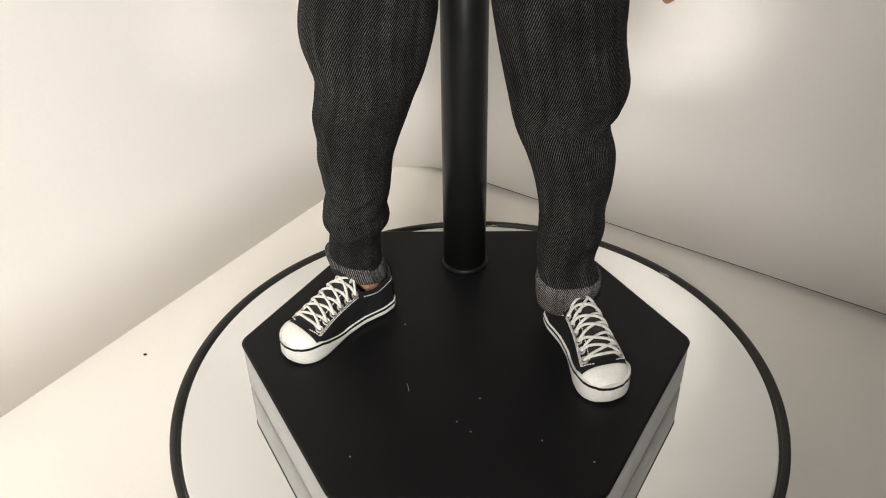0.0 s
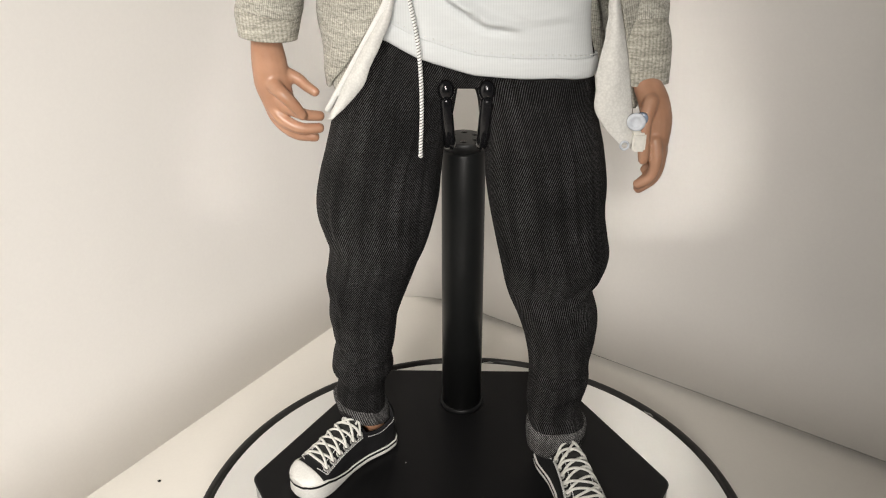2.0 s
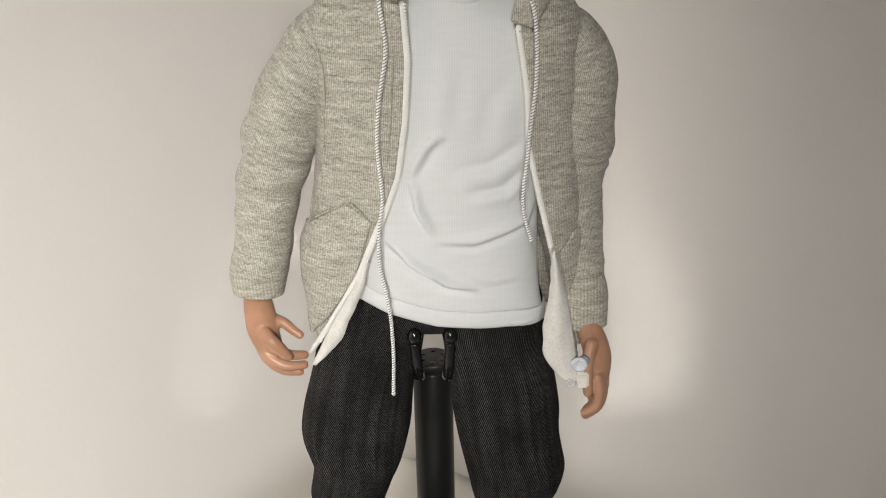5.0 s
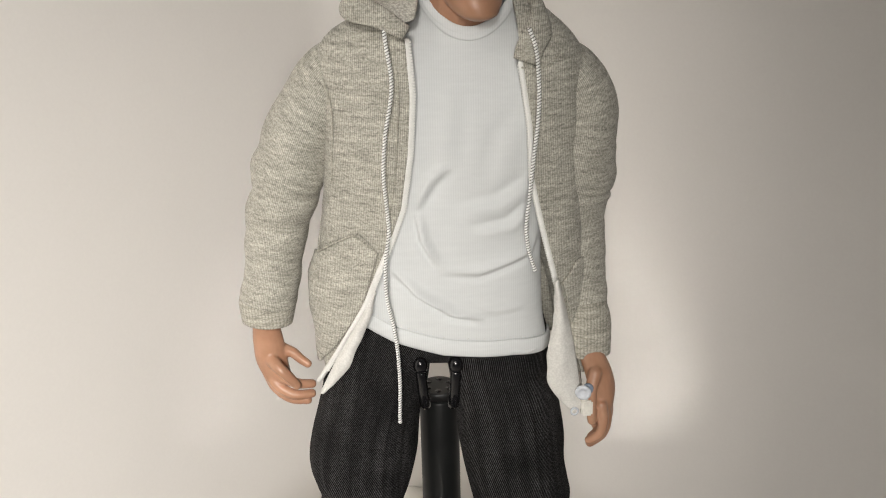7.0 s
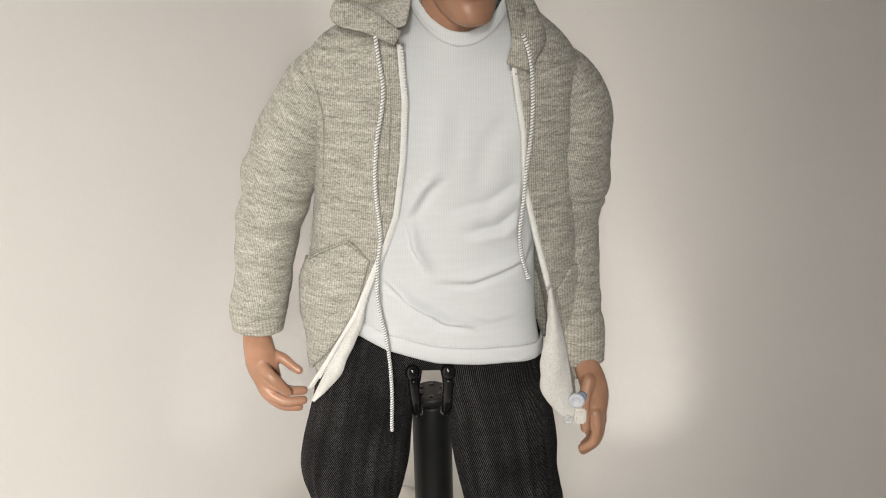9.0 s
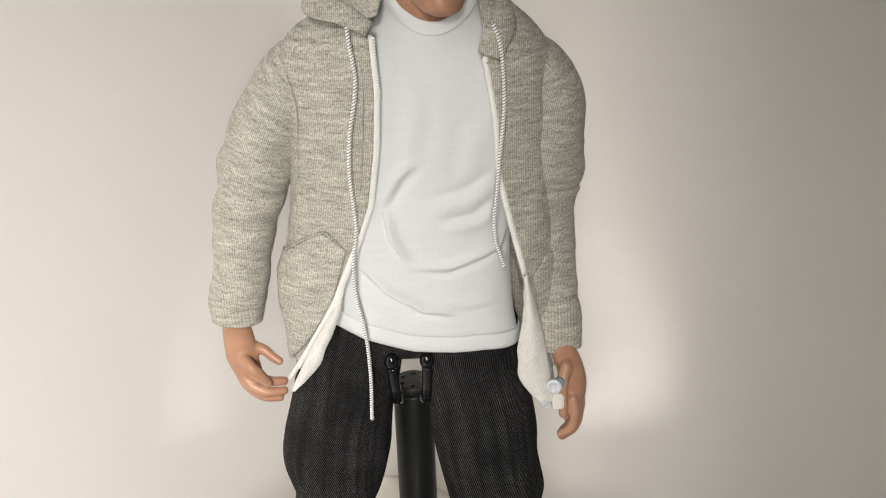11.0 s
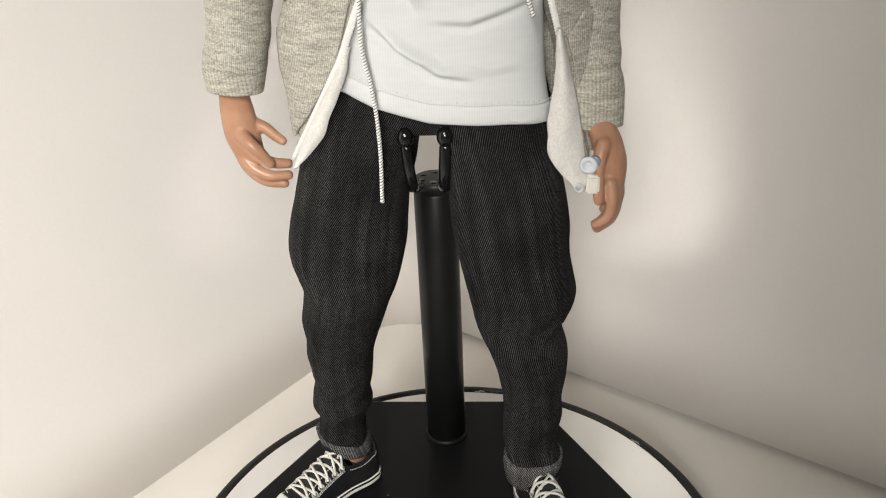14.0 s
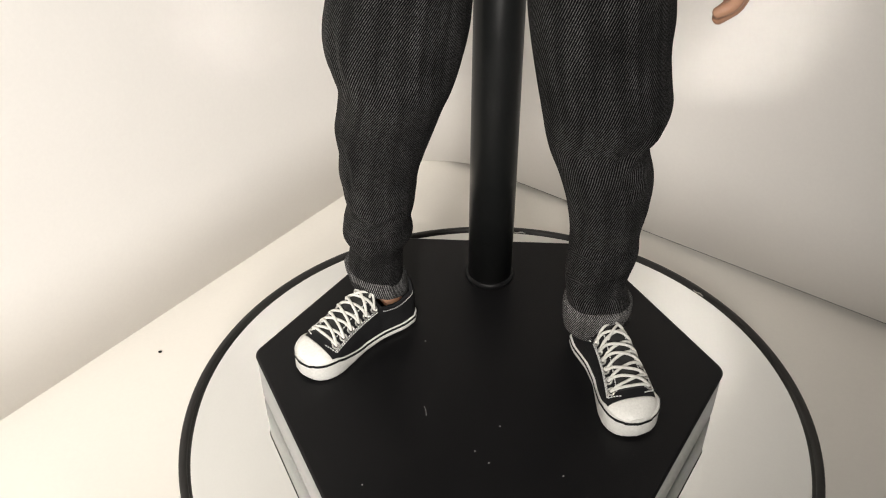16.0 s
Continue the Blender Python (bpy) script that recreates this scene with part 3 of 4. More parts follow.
RIGHT_LEG = [(41, 24.0, 44.6, 9, 9.6), (46, 24.2, 43.6, 9, 9.8), (51.3, 23.4, 41.6, 9.5, 9.8), (58, 23.0, 42.5, 10, 10), (64, 23.3, 43.7, 10.5, 10.5), (71, 23.1, 43.4, 11, 11), (81, 21.3, 44.9, 12, 12), (91, 18.0, 45.0, 13, 13), (97.5, 15.2, 43.1, 14, 13.6), (100.6, 14.2, 42.8, 14.4, 14), (105, 13.2, 46.0, 15, 14.6), (110, 12.1, 47.6, 15.5, 15), (117, 10.6, 46.6, 16, 15.4), (124, 9.2, 45.3, 16.5, 15.8), (135, 7.3, 45.0, 17.5, 16), (147, 6.5, 43.2, 18.5, 16), (156, 5.0, 41.0, 19, 16), (164.5, 3.4, 39.5, 20, 16), (170, 0.2, 38.8, 20.5, 15), (176, -1.4, 38.2, 21, 13.4), (186, -4.0, 35.6, 22, 10)]
weave(part("trouser_leg", leg_geo(LEFT_LEG, 2.0, LEFT_FOLDS), DENIM, trousers), 96, 72)
weave(part("trouser_leg", leg_geo(RIGHT_LEG, 11.0, RIGHT_FOLDS), DENIM, trousers), 96, 72)
hip = smooth_keys([(167.5, -30, 30, 21, 12), (172, -36.5, 37.5, 21, 14), (180, -35, 37, 21.5, 12.5), (192, -32, 35, 22, 11)], 26)
weave(part("waist", loft([[((o + i) / 2 + (i - o) / 2 * math.copysign(abs(math.cos(a)) ** 0.8, math.cos(a)), cy + ry * math.copysign(abs(math.sin(a)) ** 0.8, math.sin(a)), z) for a in np.linspace(0, 2 * math.pi, 96, endpoint=False)] for z, o, i, cy, ry in hip]), DENIM, trousers), 96, 72)


def cuff_geo(top, low, tilt, seed):
    """A turned-up hem: a doubled band round the ankle."""
    (cx, cy, rx, ry, z1), (dx, dy, sx, sy, z0) = top, low
    rings = []
    for u, grow in ((0, -1.6), (0, 0.0), (0.04, 0.8), (0.3, 1.1), (0.65, 1.1), (0.94, 0.7), (1.0, 0.1), (0.97, -1.4), (0.5, -1.8)):
        ring = []
        for a in np.linspace(0, 2 * math.pi, 72, endpoint=False):
            x, y = cx + (dx - cx) * u + (rx + (sx - rx) * u + grow) * math.cos(a), cy + (dy - cy) * u + (ry + (sy - ry) * u + grow) * math.sin(a)
            d = 0.35 * wave_of((x, y, 40), (0.2, 0.2, 0.1), seed)
            ring.append((x + d * math.cos(a), y + d * math.sin(a), z1 + (z0 - z1) * u + tilt[0] * (x - cx) + tilt[1] * (y - cy)))
        rings.append(ring)
    return loft(rings, True, False)


weave(part("cuff", cuff_geo((-36.8, 19.4, 8.9, 9.4, 48.0), (-35.4, 19.8, 8.6, 9.2, 41.4), (-0.26, -0.05), 4.0), DENIM_BACK, trousers, "rolled grey denim cuff"), 72, 54)
weave(part("cuff", cuff_geo((33.8, 9.2, 9.9, 10.2, 46.4), (33.4, 9.0, 8.7, 9.6, 35.6), (0.04, -0.08), 9.0), DENIM_BACK, trousers, "rolled grey denim cuff"), 72, 54)


# ---- shoes ----
def shoe(name, heel, toe, side, label):
    """A low canvas shoe from the heel to the toe; side: +1 where the inner side lies at the wearer's left."""
    way = Vector((toe[0] - heel[0], toe[1] - heel[1], 0))
    k = way.length / 50.0
    yaw = math.atan2(way.y, way.x) - math.pi / 2
    place = Matrix.Translation((heel[0], heel[1], TOP_Z + 0.05)) @ Matrix.Rotation(yaw, 4, "Z") @ Matrix.Scale(k, 4)
    e = thing(name, (heel[0] + way.x / 2, heel[1] + way.y / 2, TOP_Z), label, "shoe", "pair of shoes")
    half = [(0, 0.2), (0.5, 3.0), (1.5, 4.7), (4, 6.6), (10, 7.2), (18, 6.6), (26, 7.2), (33, 8.6), (38, 9.4), (42, 9.2), (45, 8.2), (47.5, 6.4), (49.3, 3.6), (50, 0.2)]
    tops = [(y, 3.4 + (h - 3.4) * 0.98) for y, h in ((0, 15.5), (1.2, 18.0), (4, 18.9), (8, 17.6), (12, 16.4), (16, 17.2), (19, 19.2), (22, 18.6), (27, 16.8), (32, 14.4), (36, 12.6), (40, 11.2), (44, 10.8), (47, 9.8), (49, 8.8), (50, 8.0))]
    W = lambda y: float(np.interp(y, *zip(*half)))
    H = lambda y: float(np.interp(y, *zip(*tops)))
    C = lambda y: side * 1.5 * math.sin(math.pi * min(1, max(0, (y - 8) / 42))) - side * 0.7
    rim_top = lambda y: 3.4 + 4.2 * min(1, max(0, (y - 28) / 13)) ** 1.3
    low = lambda y: 0.0 + 1.0 * max(0, (y - 41) / 9) ** 2

    def skin(y, a, grow=0.0):
        c, s = math.cos(a), math.sin(a)
        w, h = W(y) - 0.55 + grow, H(y) + grow
        return Vector((C(y) + w * math.copysign(abs(c) ** 0.72, c), y, 3.5 + (h - 3.5) * abs(s) ** 0.8))

    def outline(grow, zf):
        pts = []
        ys = 25 - 25 * np.cos(np.linspace(0, math.pi, 46))
        for s in (1, -1):
            for y in (ys if s > 0 else ys[::-1])[1 if s > 0 else 0 : None if s > 0 else -1]:
                yy = y + grow * (1 if y > 49 else -1 if y < 1 else 0)
                pts.append((C(y) + s * (W(y) + grow), yy, zf(y)))
        return pts

    sole = loft([outline(-1.2, low), outline(-0.2, lambda y: low(y) + 0.25), outline(0.15, lambda y: low(y) + 1.0), outline(0.1, lambda y: rim_top(y) - 1.6), outline(0.15, lambda y: rim_top(y) - 0.5), outline(-0.35, rim_top), outline(-1.8, lambda y: rim_top(y) - 0.2)])
    part("sole", moved(sole, place), RUBBER, e, "white rubber sole with a thick toe bumper")
    band = lambda z0, z1, keep: (lambda r0, r1: (r0 + r1, [(i, i + 1, len(r0) + i + 1, len(r0) + i) for i in range(len(r0) - 1) if keep(r0[i][1])]))(outline(0.27, lambda y: rim_top(y) + z0), outline(0.27, lambda y: rim_top(y) + z1))
    part("stripe", moved(band(-0.95, 0.1, lambda y: True), place), CANVAS, e, "black line round the sole")
    part("stripe", moved(band(-2.9, -2.4, lambda y: y < 24), place), CANVAS, e, "black line round the heel")

    ys = np.r_[np.linspace(0.3, 3, 7), np.linspace(3.6, 17.8, 24), np.linspace(18.2, 42.6, 34)]
    angles = np.linspace(0.0, math.pi, 49)
    rows = []
    for y in ys:
        row = []
        for a in angles:
            p = skin(y, a)
            if 2.6 < y < 18.0:
                open_w = 0.86 * min(1, (y - 2.6) / 3 + 0.25) * min(1, (18.4 - y) / 2.5 + 0.35)
                off = abs(a - math.pi / 2)
                if off < open_w:
                    p = Vector((p.x * 0.92, p.y, 7.0 + 2 * off))
            row.append(p)
        rows.append(row)
    part("upper", moved(loft(rows, False), place), CANVAS, e, "black canvas upper")
    cap_rows = [[skin(y + 1.6 * math.sin(a) - 0.8, a, 0.3 if 0 < i else 0.0) for a in angles] for i, y in enumerate(np.r_[41.9, np.linspace(42.0, 48.6, 16)])]
    part("toe_cap", moved(loft(cap_rows, False), place), RUBBER, e, "smooth white rubber toe cap")

    def on_skin(x, y, lift=0.0):
        w = W(y) - 0.55
        c = max(-1, min(1, (x - C(y)) / w))
        return skin(y, math.acos(math.copysign(abs(c) ** (1 / 0.72), c)), lift)

    def normal(x, y):
        a, b, c = on_skin(x, y), on_skin(x + 0.3, y), on_skin(x, y + 0.3)
        n = (b - a).cross(c - a)
        return n if n.z > 0 else -n

    tongue = []
    for y in np.linspace(16.2, 39.5, 30):
        half_wide = 3.4 + 0.03 * (y - 16)
        top = max(0.0, 19.5 - y)
        tongue.append([on_skin(C(max(y, 18.6)) + half_wide * q, max(y, 18.6), 0.18) + Vector((0, min(0, y - 18.6), 0.75 * top)) for q in np.linspace(-1, 1, 15)])
    part("tongue", moved(loft(tongue, False, False), place), TONGUE, e, "grey woven tongue under the laces")

    holes = []
    for i in range(6):
        y = 20.4 + 3.6 * i
        spread = 5.0 + 0.22 * i
        for s in (-1, 1):
            x = C(y) + s * spread
            holes.append((s, i, x, y))
            part("eyelet", moved(torus(on_skin(x, y, 0.15), normal(x, y), 1.1, 0.34, 18, 8), place), EYELET, e, "small round nickel eyelet")
    at = {(s, i): (x, y) for s, i, x, y in holes}

    def lace(a, b, lift, wobble):
        (x0, y0), (x1, y1) = at[a], at[b]
        pts = []
        for u in np.linspace(0, 1, 7):
            x, y = x0 + (x1 - x0) * u, y0 + (y1 - y0) * u + wobble * math.sin(math.pi * u)
            pts.append(on_skin(x, y, 0.3 + 0.6 * lift * math.sin(math.pi * u) ** 0.7))
        return tube(pts, 0.5, 9, 16)

    rng = random.Random(5 + int(side))
    laces = [lace((-1, 5), (1, 5), 0.9, 0.5)]
    for i in range(5):
        laces.append(lace((1, i + 1), (-1, i), 0.8 + 0.3 * rng.random(), 1.5 * (rng.random() - 0.5)))
        laces.append(lace((-1, i + 1), (1, i), 1.6 + 0.4 * rng.random(), 1.5 * (rng.random() - 0.5)))
    laces.append(tube([on_skin(*at[(1, 0)], 0.5), Vector((C(18) + 2.0, 18.6, 19.6)), Vector((C(18) - 1.5, 18.0, 20.2)), Vector((C(18) - 3.2, 20.5, 19.4))], 0.46, 9, 18))
    laces.append(tube([on_skin(*at[(-1, 0)], 0.5), Vector((C(18) - 2.2, 19.2, 20.0)), Vector((C(18) + 0.4, 21.5, 20.0)), Vector((C(18) + 2.6, 23.6, 18.6))], 0.46, 9, 18))
    for geo in laces:
        part("lace", moved(geo, place), LACE, e, "thin white lace")

    def beside(x, y, off, lift):
        """A place on the upper, off millimetres down the side from x."""
        w = W(y) - 0.55
        c = max(-0.97, min(0.97, (x - C(y)) / w))
        a = math.acos(math.copysign(abs(c) ** (1 / 0.72), c))
        a += math.copysign(off / (0.62 * (w + H(y) - 3.5)), a - math.pi / 2)
        return skin(y, min(math.pi - 0.04, max(0.04, a)), lift)

    def dashes(line, step=0.95, lift=0.3, off=0.0):
        p = smooth_line([tuple(beside(x, y, off, lift)) for x, y in line], 90)
        way = np.r_[0, np.cumsum(np.linalg.norm(np.diff(p, axis=0), axis=1))]
        geos, d = [], 0.0
        while d + 0.6 * step < way[-1]:
            ends = [[float(np.interp(q, way, p[:, c])) for c in range(3)] for q in (d, d + 0.7 * step)]
            geos.append(tube(ends, 0.22, 5, 0, 1.0, False))
            d += step
        return join(*geos)

    for s in (-1, 1):
        for gap in (2.2, 3.0):
            part("stitching", moved(dashes([(C(y) + s * (4.8 + 0.06 * (y - 20.4)), y) for y in (19.4, 23, 27, 32, 36, 39.4)], off=gap), place), STITCH, e, "white thread stitching")
        part("stitching", moved(dashes([(C(y) + s * (4.5 + 0.085 * (y - 20.6) - 1.5), y) for y in (21, 26, 32, 40)]), place), STITCH, e, "white thread stitching")
        part("stitching", moved(dashes([(C(39.6) + s * 7.3, 39.6), (C(40.6) + s * 5.4, 40.6), (C(41.4) + s * 3.2, 41.4)]), place), STITCH, e, "white thread stitching")
    for y in (14.5, 18.0):
        a = 0.34 if side > 0 else math.pi - 0.34
        p = skin(y, a, 0.1)
        part("vent_eyelet", moved(torus(p, (1 if side > 0 else -1, 0, 0.25), 0.45, 0.2, 12, 6), place), EYELET, e)
    rim = []
    for y in np.r_[np.linspace(17.6, 4.4, 14)]:
        rim.append(skin(y, math.pi / 2 - 0.86, 0.15))
    rim += [skin(2.9, math.pi / 2 - 0.5, 0.15), skin(2.4, math.pi / 2, 0.15), skin(2.9, math.pi / 2 + 0.5, 0.15)]
    for y in np.linspace(4.4, 17.6, 14):
        rim.append(skin(y, math.pi / 2 + 0.86, 0.15))
    part("collar_trim", moved(tube(rim, 0.5, 8, 70), place), CANVAS, e, "padded black collar edge")
    trim = smooth_line([tuple(p + Vector((0, 0, -1.3)) + Vector(((p.x - C(p.y)) * 0.11, 0, 0))) for p in rim], 120)
    geos = [tube([trim[i], trim[i + 1]], 0.19, 5, 0, 1.0, False) for i in range(0, 118, 2)]
    part("stitching", moved(join(*geos), place), STITCH, e, "white thread stitching")
    return e


shoe("shoe", (-26.6, 24.0), (-57.5, -9.9), 1, "black canvas low shoe, white toe cap, turned outward on the stand")
shoe("shoe", (32.2, 15.2), (44.2, -29.5), -1, "black canvas low shoe, white toe cap, pointing forward on the stand")


# ---- t-shirt ----
SHIRT = [(172, 4.5, 34.0, 20, 16.0), (180, 4.0, 33.0, 20, 16.0), (195, 3.5, 32.5, 20, 16.2), (212, 4.0, 32.0, 20, 16.2), (228, 6.0, 32.5, 20.5, 16.4), (245, 8.5, 33.5, 21, 17.6), (258, 10.5, 33.5, 21.5, 17.2), (268, 11.5, 29.5, 22, 15.6), (275, 12.2, 23.0, 21, 14.0), (281, 12.6, 16.5, 20.5, 12.2), (286, 12.6, 14.0, 20.5, 11.4)]
FOLDS = [
    ([(-14, 203.6), (-5, 194.5), (5.7, 187.1), (17, 184.8)], 1.5, 2.3),
    ([(-5, 223), (-3.5, 213), (1.6, 203.3)], 1.3, 1.9),
    ([(1.5, 202.3), (15, 201), (32, 206.4), (35, 214)], 1.8, 1.2),
    ([(-4, 222.5), (1.4, 231.6), (6.7, 237)], 1.8, 1.5),
    ([(32, 233), (20.4, 225.6), (6.4, 224)], 2.8, 0.9),
    ([(31, 223.5), (24, 218), (11.6, 216.5)], 2.2, 0.9),
    ([(-13, 197.7), (-1.5, 191.4), (6, 190)], 1.2, 0.6),
    ([(6.7, 237), (9.6, 259.4)], 3.5, 0.5),
    ([(30, 254), (22, 246), (18, 230)], 4.0, 0.5),
    ([(10, 190), (20, 187), (34, 188)], 1.8, 0.4),
]


def shirt_point(u, z, grow=0.0):
    row = SHIRT_ROWS[min(len(SHIRT_ROWS) - 1, max(0, int((z - SHIRT[0][0]) / (SHIRT[-1][0] - SHIRT[0][0]) * (len(SHIRT_ROWS) - 1) + 0.5)))]
    _, cx, rx, cy, ry = row
    c, s = math.cos(u), math.sin(u)
    return cx + (rx + grow) * math.copysign(abs(c) ** 0.8, c), cy + (ry + grow) * math.copysign(abs(s) ** 0.72, s)


SHIRT_ROWS = smooth_keys(SHIRT, 400)
hem_drop = lambda x: float(np.interp(x, (-40, -21, -13, 2, 15, 24, 30, 38), (188, 183.2, 179.3, 174.7, 173.5, 173.2, 172.2, 171.2)))
neck_cut = lambda x, y: (280.2 + 0.055 * (x - 12.4) ** 2 * 0.6 if y < 20 else 288.0)
rings = []
for v in np.linspace(0, 1, 150):
    ring = []
    for u in np.linspace(0, 2 * math.pi, 220, endpoint=False):
        x0, y0 = shirt_point(u, 200)
        z = hem_drop(x0 if y0 < 20 else 5) * (1 - v) + (287.4 - 11.4 * max(0.0, -math.sin(u)) ** 1.4) * v
        x, y = shirt_point(u, z)
        front = max(0.0, -math.sin(u)) ** 0.6
        d = sum(crease(x, z, *f) for f in FOLDS) * 1.2 * front + 0.3 * wave_of((x, y, z), (0.06, 0.06, 0.04), 5.0) * front
        n = Vector((math.cos(u), math.sin(u), 0))
        k = min(1.0, max(0.0, (v - 0.86) / 0.13))
        k = k * k * (3 - 2 * k)
        drop = max(0.0, -math.sin(u))
        x, y = x * (1 - k) + (12.6 + (15.0 - 0.8 * drop) * math.cos(u)) * k, y * (1 - k) + (20.0 + (10.9 + 3.2 * drop) * math.sin(u)) * k
        ring.append((x + n.x * d, y + n.y * d, z))
    rings.append(ring)
shirt = thing("t_shirt", (4, 20, 172), "white jersey t-shirt with fine ribs, creased at the waist", "t-shirt")
weave_flat(part("shirt_body", loft(rings, True, False), JERSEY, shirt))
collar = []
for u in np.linspace(0, 2 * math.pi, 72):
    c, s = math.cos(u), math.sin(u)
    drop = max(0.0, -s)
    collar.append((12.6 + (14.4 - 0.8 * drop) * c, 20.0 + (10.3 + 3.2 * drop) * s, 287.6 - 11.6 * drop ** 1.4))
def strap(line, wide, thick, steps=0):
    """A flat ribbed band along a ring."""
    rings, p = [], np.array(line)
    for q, (c, s) in zip(p, [(math.cos(u), math.sin(u)) for u in np.linspace(0, 2 * math.pi, len(p))]):
        out = Vector((c, s * 0.9, 0)).normalized()
        down = (Vector((0, 0, -1)) + out * 0.36).normalized()
        side = down.cross(out.cross(down)).normalized()
        nrm = out.cross(down).cross(down).normalized()
        nrm = -nrm if nrm.dot(out) < 0 else nrm
        rings.append([Vector(q) + down * wide * math.cos(a) / 2 + nrm * thick * math.sin(a) for a in np.linspace(0, 2 * math.pi, 14, endpoint=False)])
    return loft(rings, True, False)
weave_flat(part("neckband", strap(collar, 4.2, 0.5), JERSEY, shirt, "ribbed white neckband"))
hem_line = []
for u in np.linspace(math.pi, 2 * math.pi, 90):
    x0, _ = shirt_point(u, 200)
    z = hem_drop(x0) + 1.4
    x, y = shirt_point(u, z, 0.4)
    hem_line.append((x, y, z))
hem_rings = []
for q in hem_line:
    out = Vector((q[0] - 4, (q[1] - 20) * 4, 0)).normalized()
    hem_rings.append([Vector(q) + Vector((0, 0, 3.0)) * math.cos(a) + out * 0.75 * math.sin(a) for a in np.linspace(0, 2 * math.pi, 12, endpoint=False)])
weave_flat(part("hem", loft(hem_rings), JERSEY, shirt, "doubled white hem"))
bunch = [min(hem_line, key=lambda q: abs(q[0] - x)) for x in (20, 25, 29, 33, 36)]
bunch = [(x, y + 0.3, z - 1.2 + dz) for (x, y, z), dz in zip(bunch, (0.4, 0.0, -0.4, 0.2, 0.8))]
weave_flat(part("hem_fold", tube(bunch, [0.5, 0.9, 1.3, 1.2, 0.5], 14, 30), JERSEY, shirt, "bunched end of the white hem"))
seam = [tube([np.array(hem_line[i]) + (0, -0.62, 4.0), np.array(hem_line[i]) + (0.55, -0.62, 4.0)], 0.14, 5, 0, 1.0, False) for i in range(8, 84, 2)]
part("stitching", join(*seam), STITCH, shirt)


# ---- hooded jacket ----
BODY = [(160, -40.4, 51.5, 22, 17.5), (177, -39.3, 51.0, 22, 18), (186, -40.0, 50.6, 22, 18.2), (196.7, -40.4, 50.3, 22, 18.4), (203, -38.4, 50.0, 22, 18.6), (210, -37.2, 49.7, 22, 18.8), (228, -34.0, 49.0, 22, 19.2), (243, -33.6, 48.6, 22, 20.2), (256, -33.6, 48.6, 22, 20.4), (266, -33.4, 48.0, 22, 19.6), (272, -32.0, 45.5, 22, 18.0), (277, -27, 41.0, 22, 15.5), (281, -19, 36.0, 22, 13.5)]
BODY_ROWS = smooth_keys(BODY, 500)
ZIP_L = [(159, -39.2), (166, -35.4), (173.4, -31.2), (191.8, -21.2), (207.5, -14.8), (224.5, -8.8), (242.5, -6.0), (259.7, -4.8), (274.2, -5.8), (281, -6.8)]
ZIP_R = [(153.5, 50.6), (162.8, 47.8), (175.7, 45.5), (188.2, 42.4), (200.4, 39.3), (215.9, 35.4), (232.7, 31.6), (248.7, 30.8), (267.3, 27.9), (281, 27.3)]
zip_at = lambda rows, z: float(np.interp(z, *zip(*rows)))


def body_row(z):
    i = (z - BODY[0][0]) / (BODY[-1][0] - BODY[0][0]) * (len(BODY_ROWS) - 1)
    return BODY_ROWS[int(min(len(BODY_ROWS) - 1, max(0, round(i))))]


def jacket_point(a, z, grow=0.0):
    """a: 0 at the wearer's left side, -90 degrees at the front."""
    _, xl, xr, cy, ry = body_row(z)
    cx, rx = (xl + xr) / 2, (xr - xl) / 2
    c, s = math.cos(a), math.sin(a)
    return Vector((cx + (rx + grow) * math.copysign(abs(c) ** 0.75, c), cy + (ry + grow) * math.copysign(abs(s) ** 0.75, s), z))


def angle_at(x, z):
    _, xl, xr, cy, ry = body_row(z)
    c = max(-1, min(1, (x - (xl + xr) / 2) / ((xr - xl) / 2)))
    return -math.acos(math.copysign(abs(c) ** (1 / 0.75), c))


def on_front(x, z, grow=0.0):
    return jacket_point(angle_at(x, z), z, grow)


def panel(z_of, edge_rows, to, seed, n=110, k=70, thick=0.9):
    """A front panel from its zip edge round to the back seam."""
    rows = []
    for v in np.linspace(0, 1, n):
        row = []
        for u in np.linspace(0, 1, k):
            z = z_of(u, v)
            a0 = angle_at(zip_at(edge_rows, z), z)
            a = a0 + (to - a0) * u
            p = jacket_point(a, z)
            nrm = Vector((math.cos(a), math.sin(a), 0))
            d = 1.2 * wave_of(p, (0.05, 0.05, 0.045), seed) + 0.4 * wave_of(p, (0.16, 0.16, 0.1), seed + 4)
            d = d * min(1.0, 0.3 + u * 6) + 0.3 * math.exp(-(u / 0.05) ** 2)
            row.append(p + nrm * d)
        rows.append(row)
    return sheet(rows, thick)


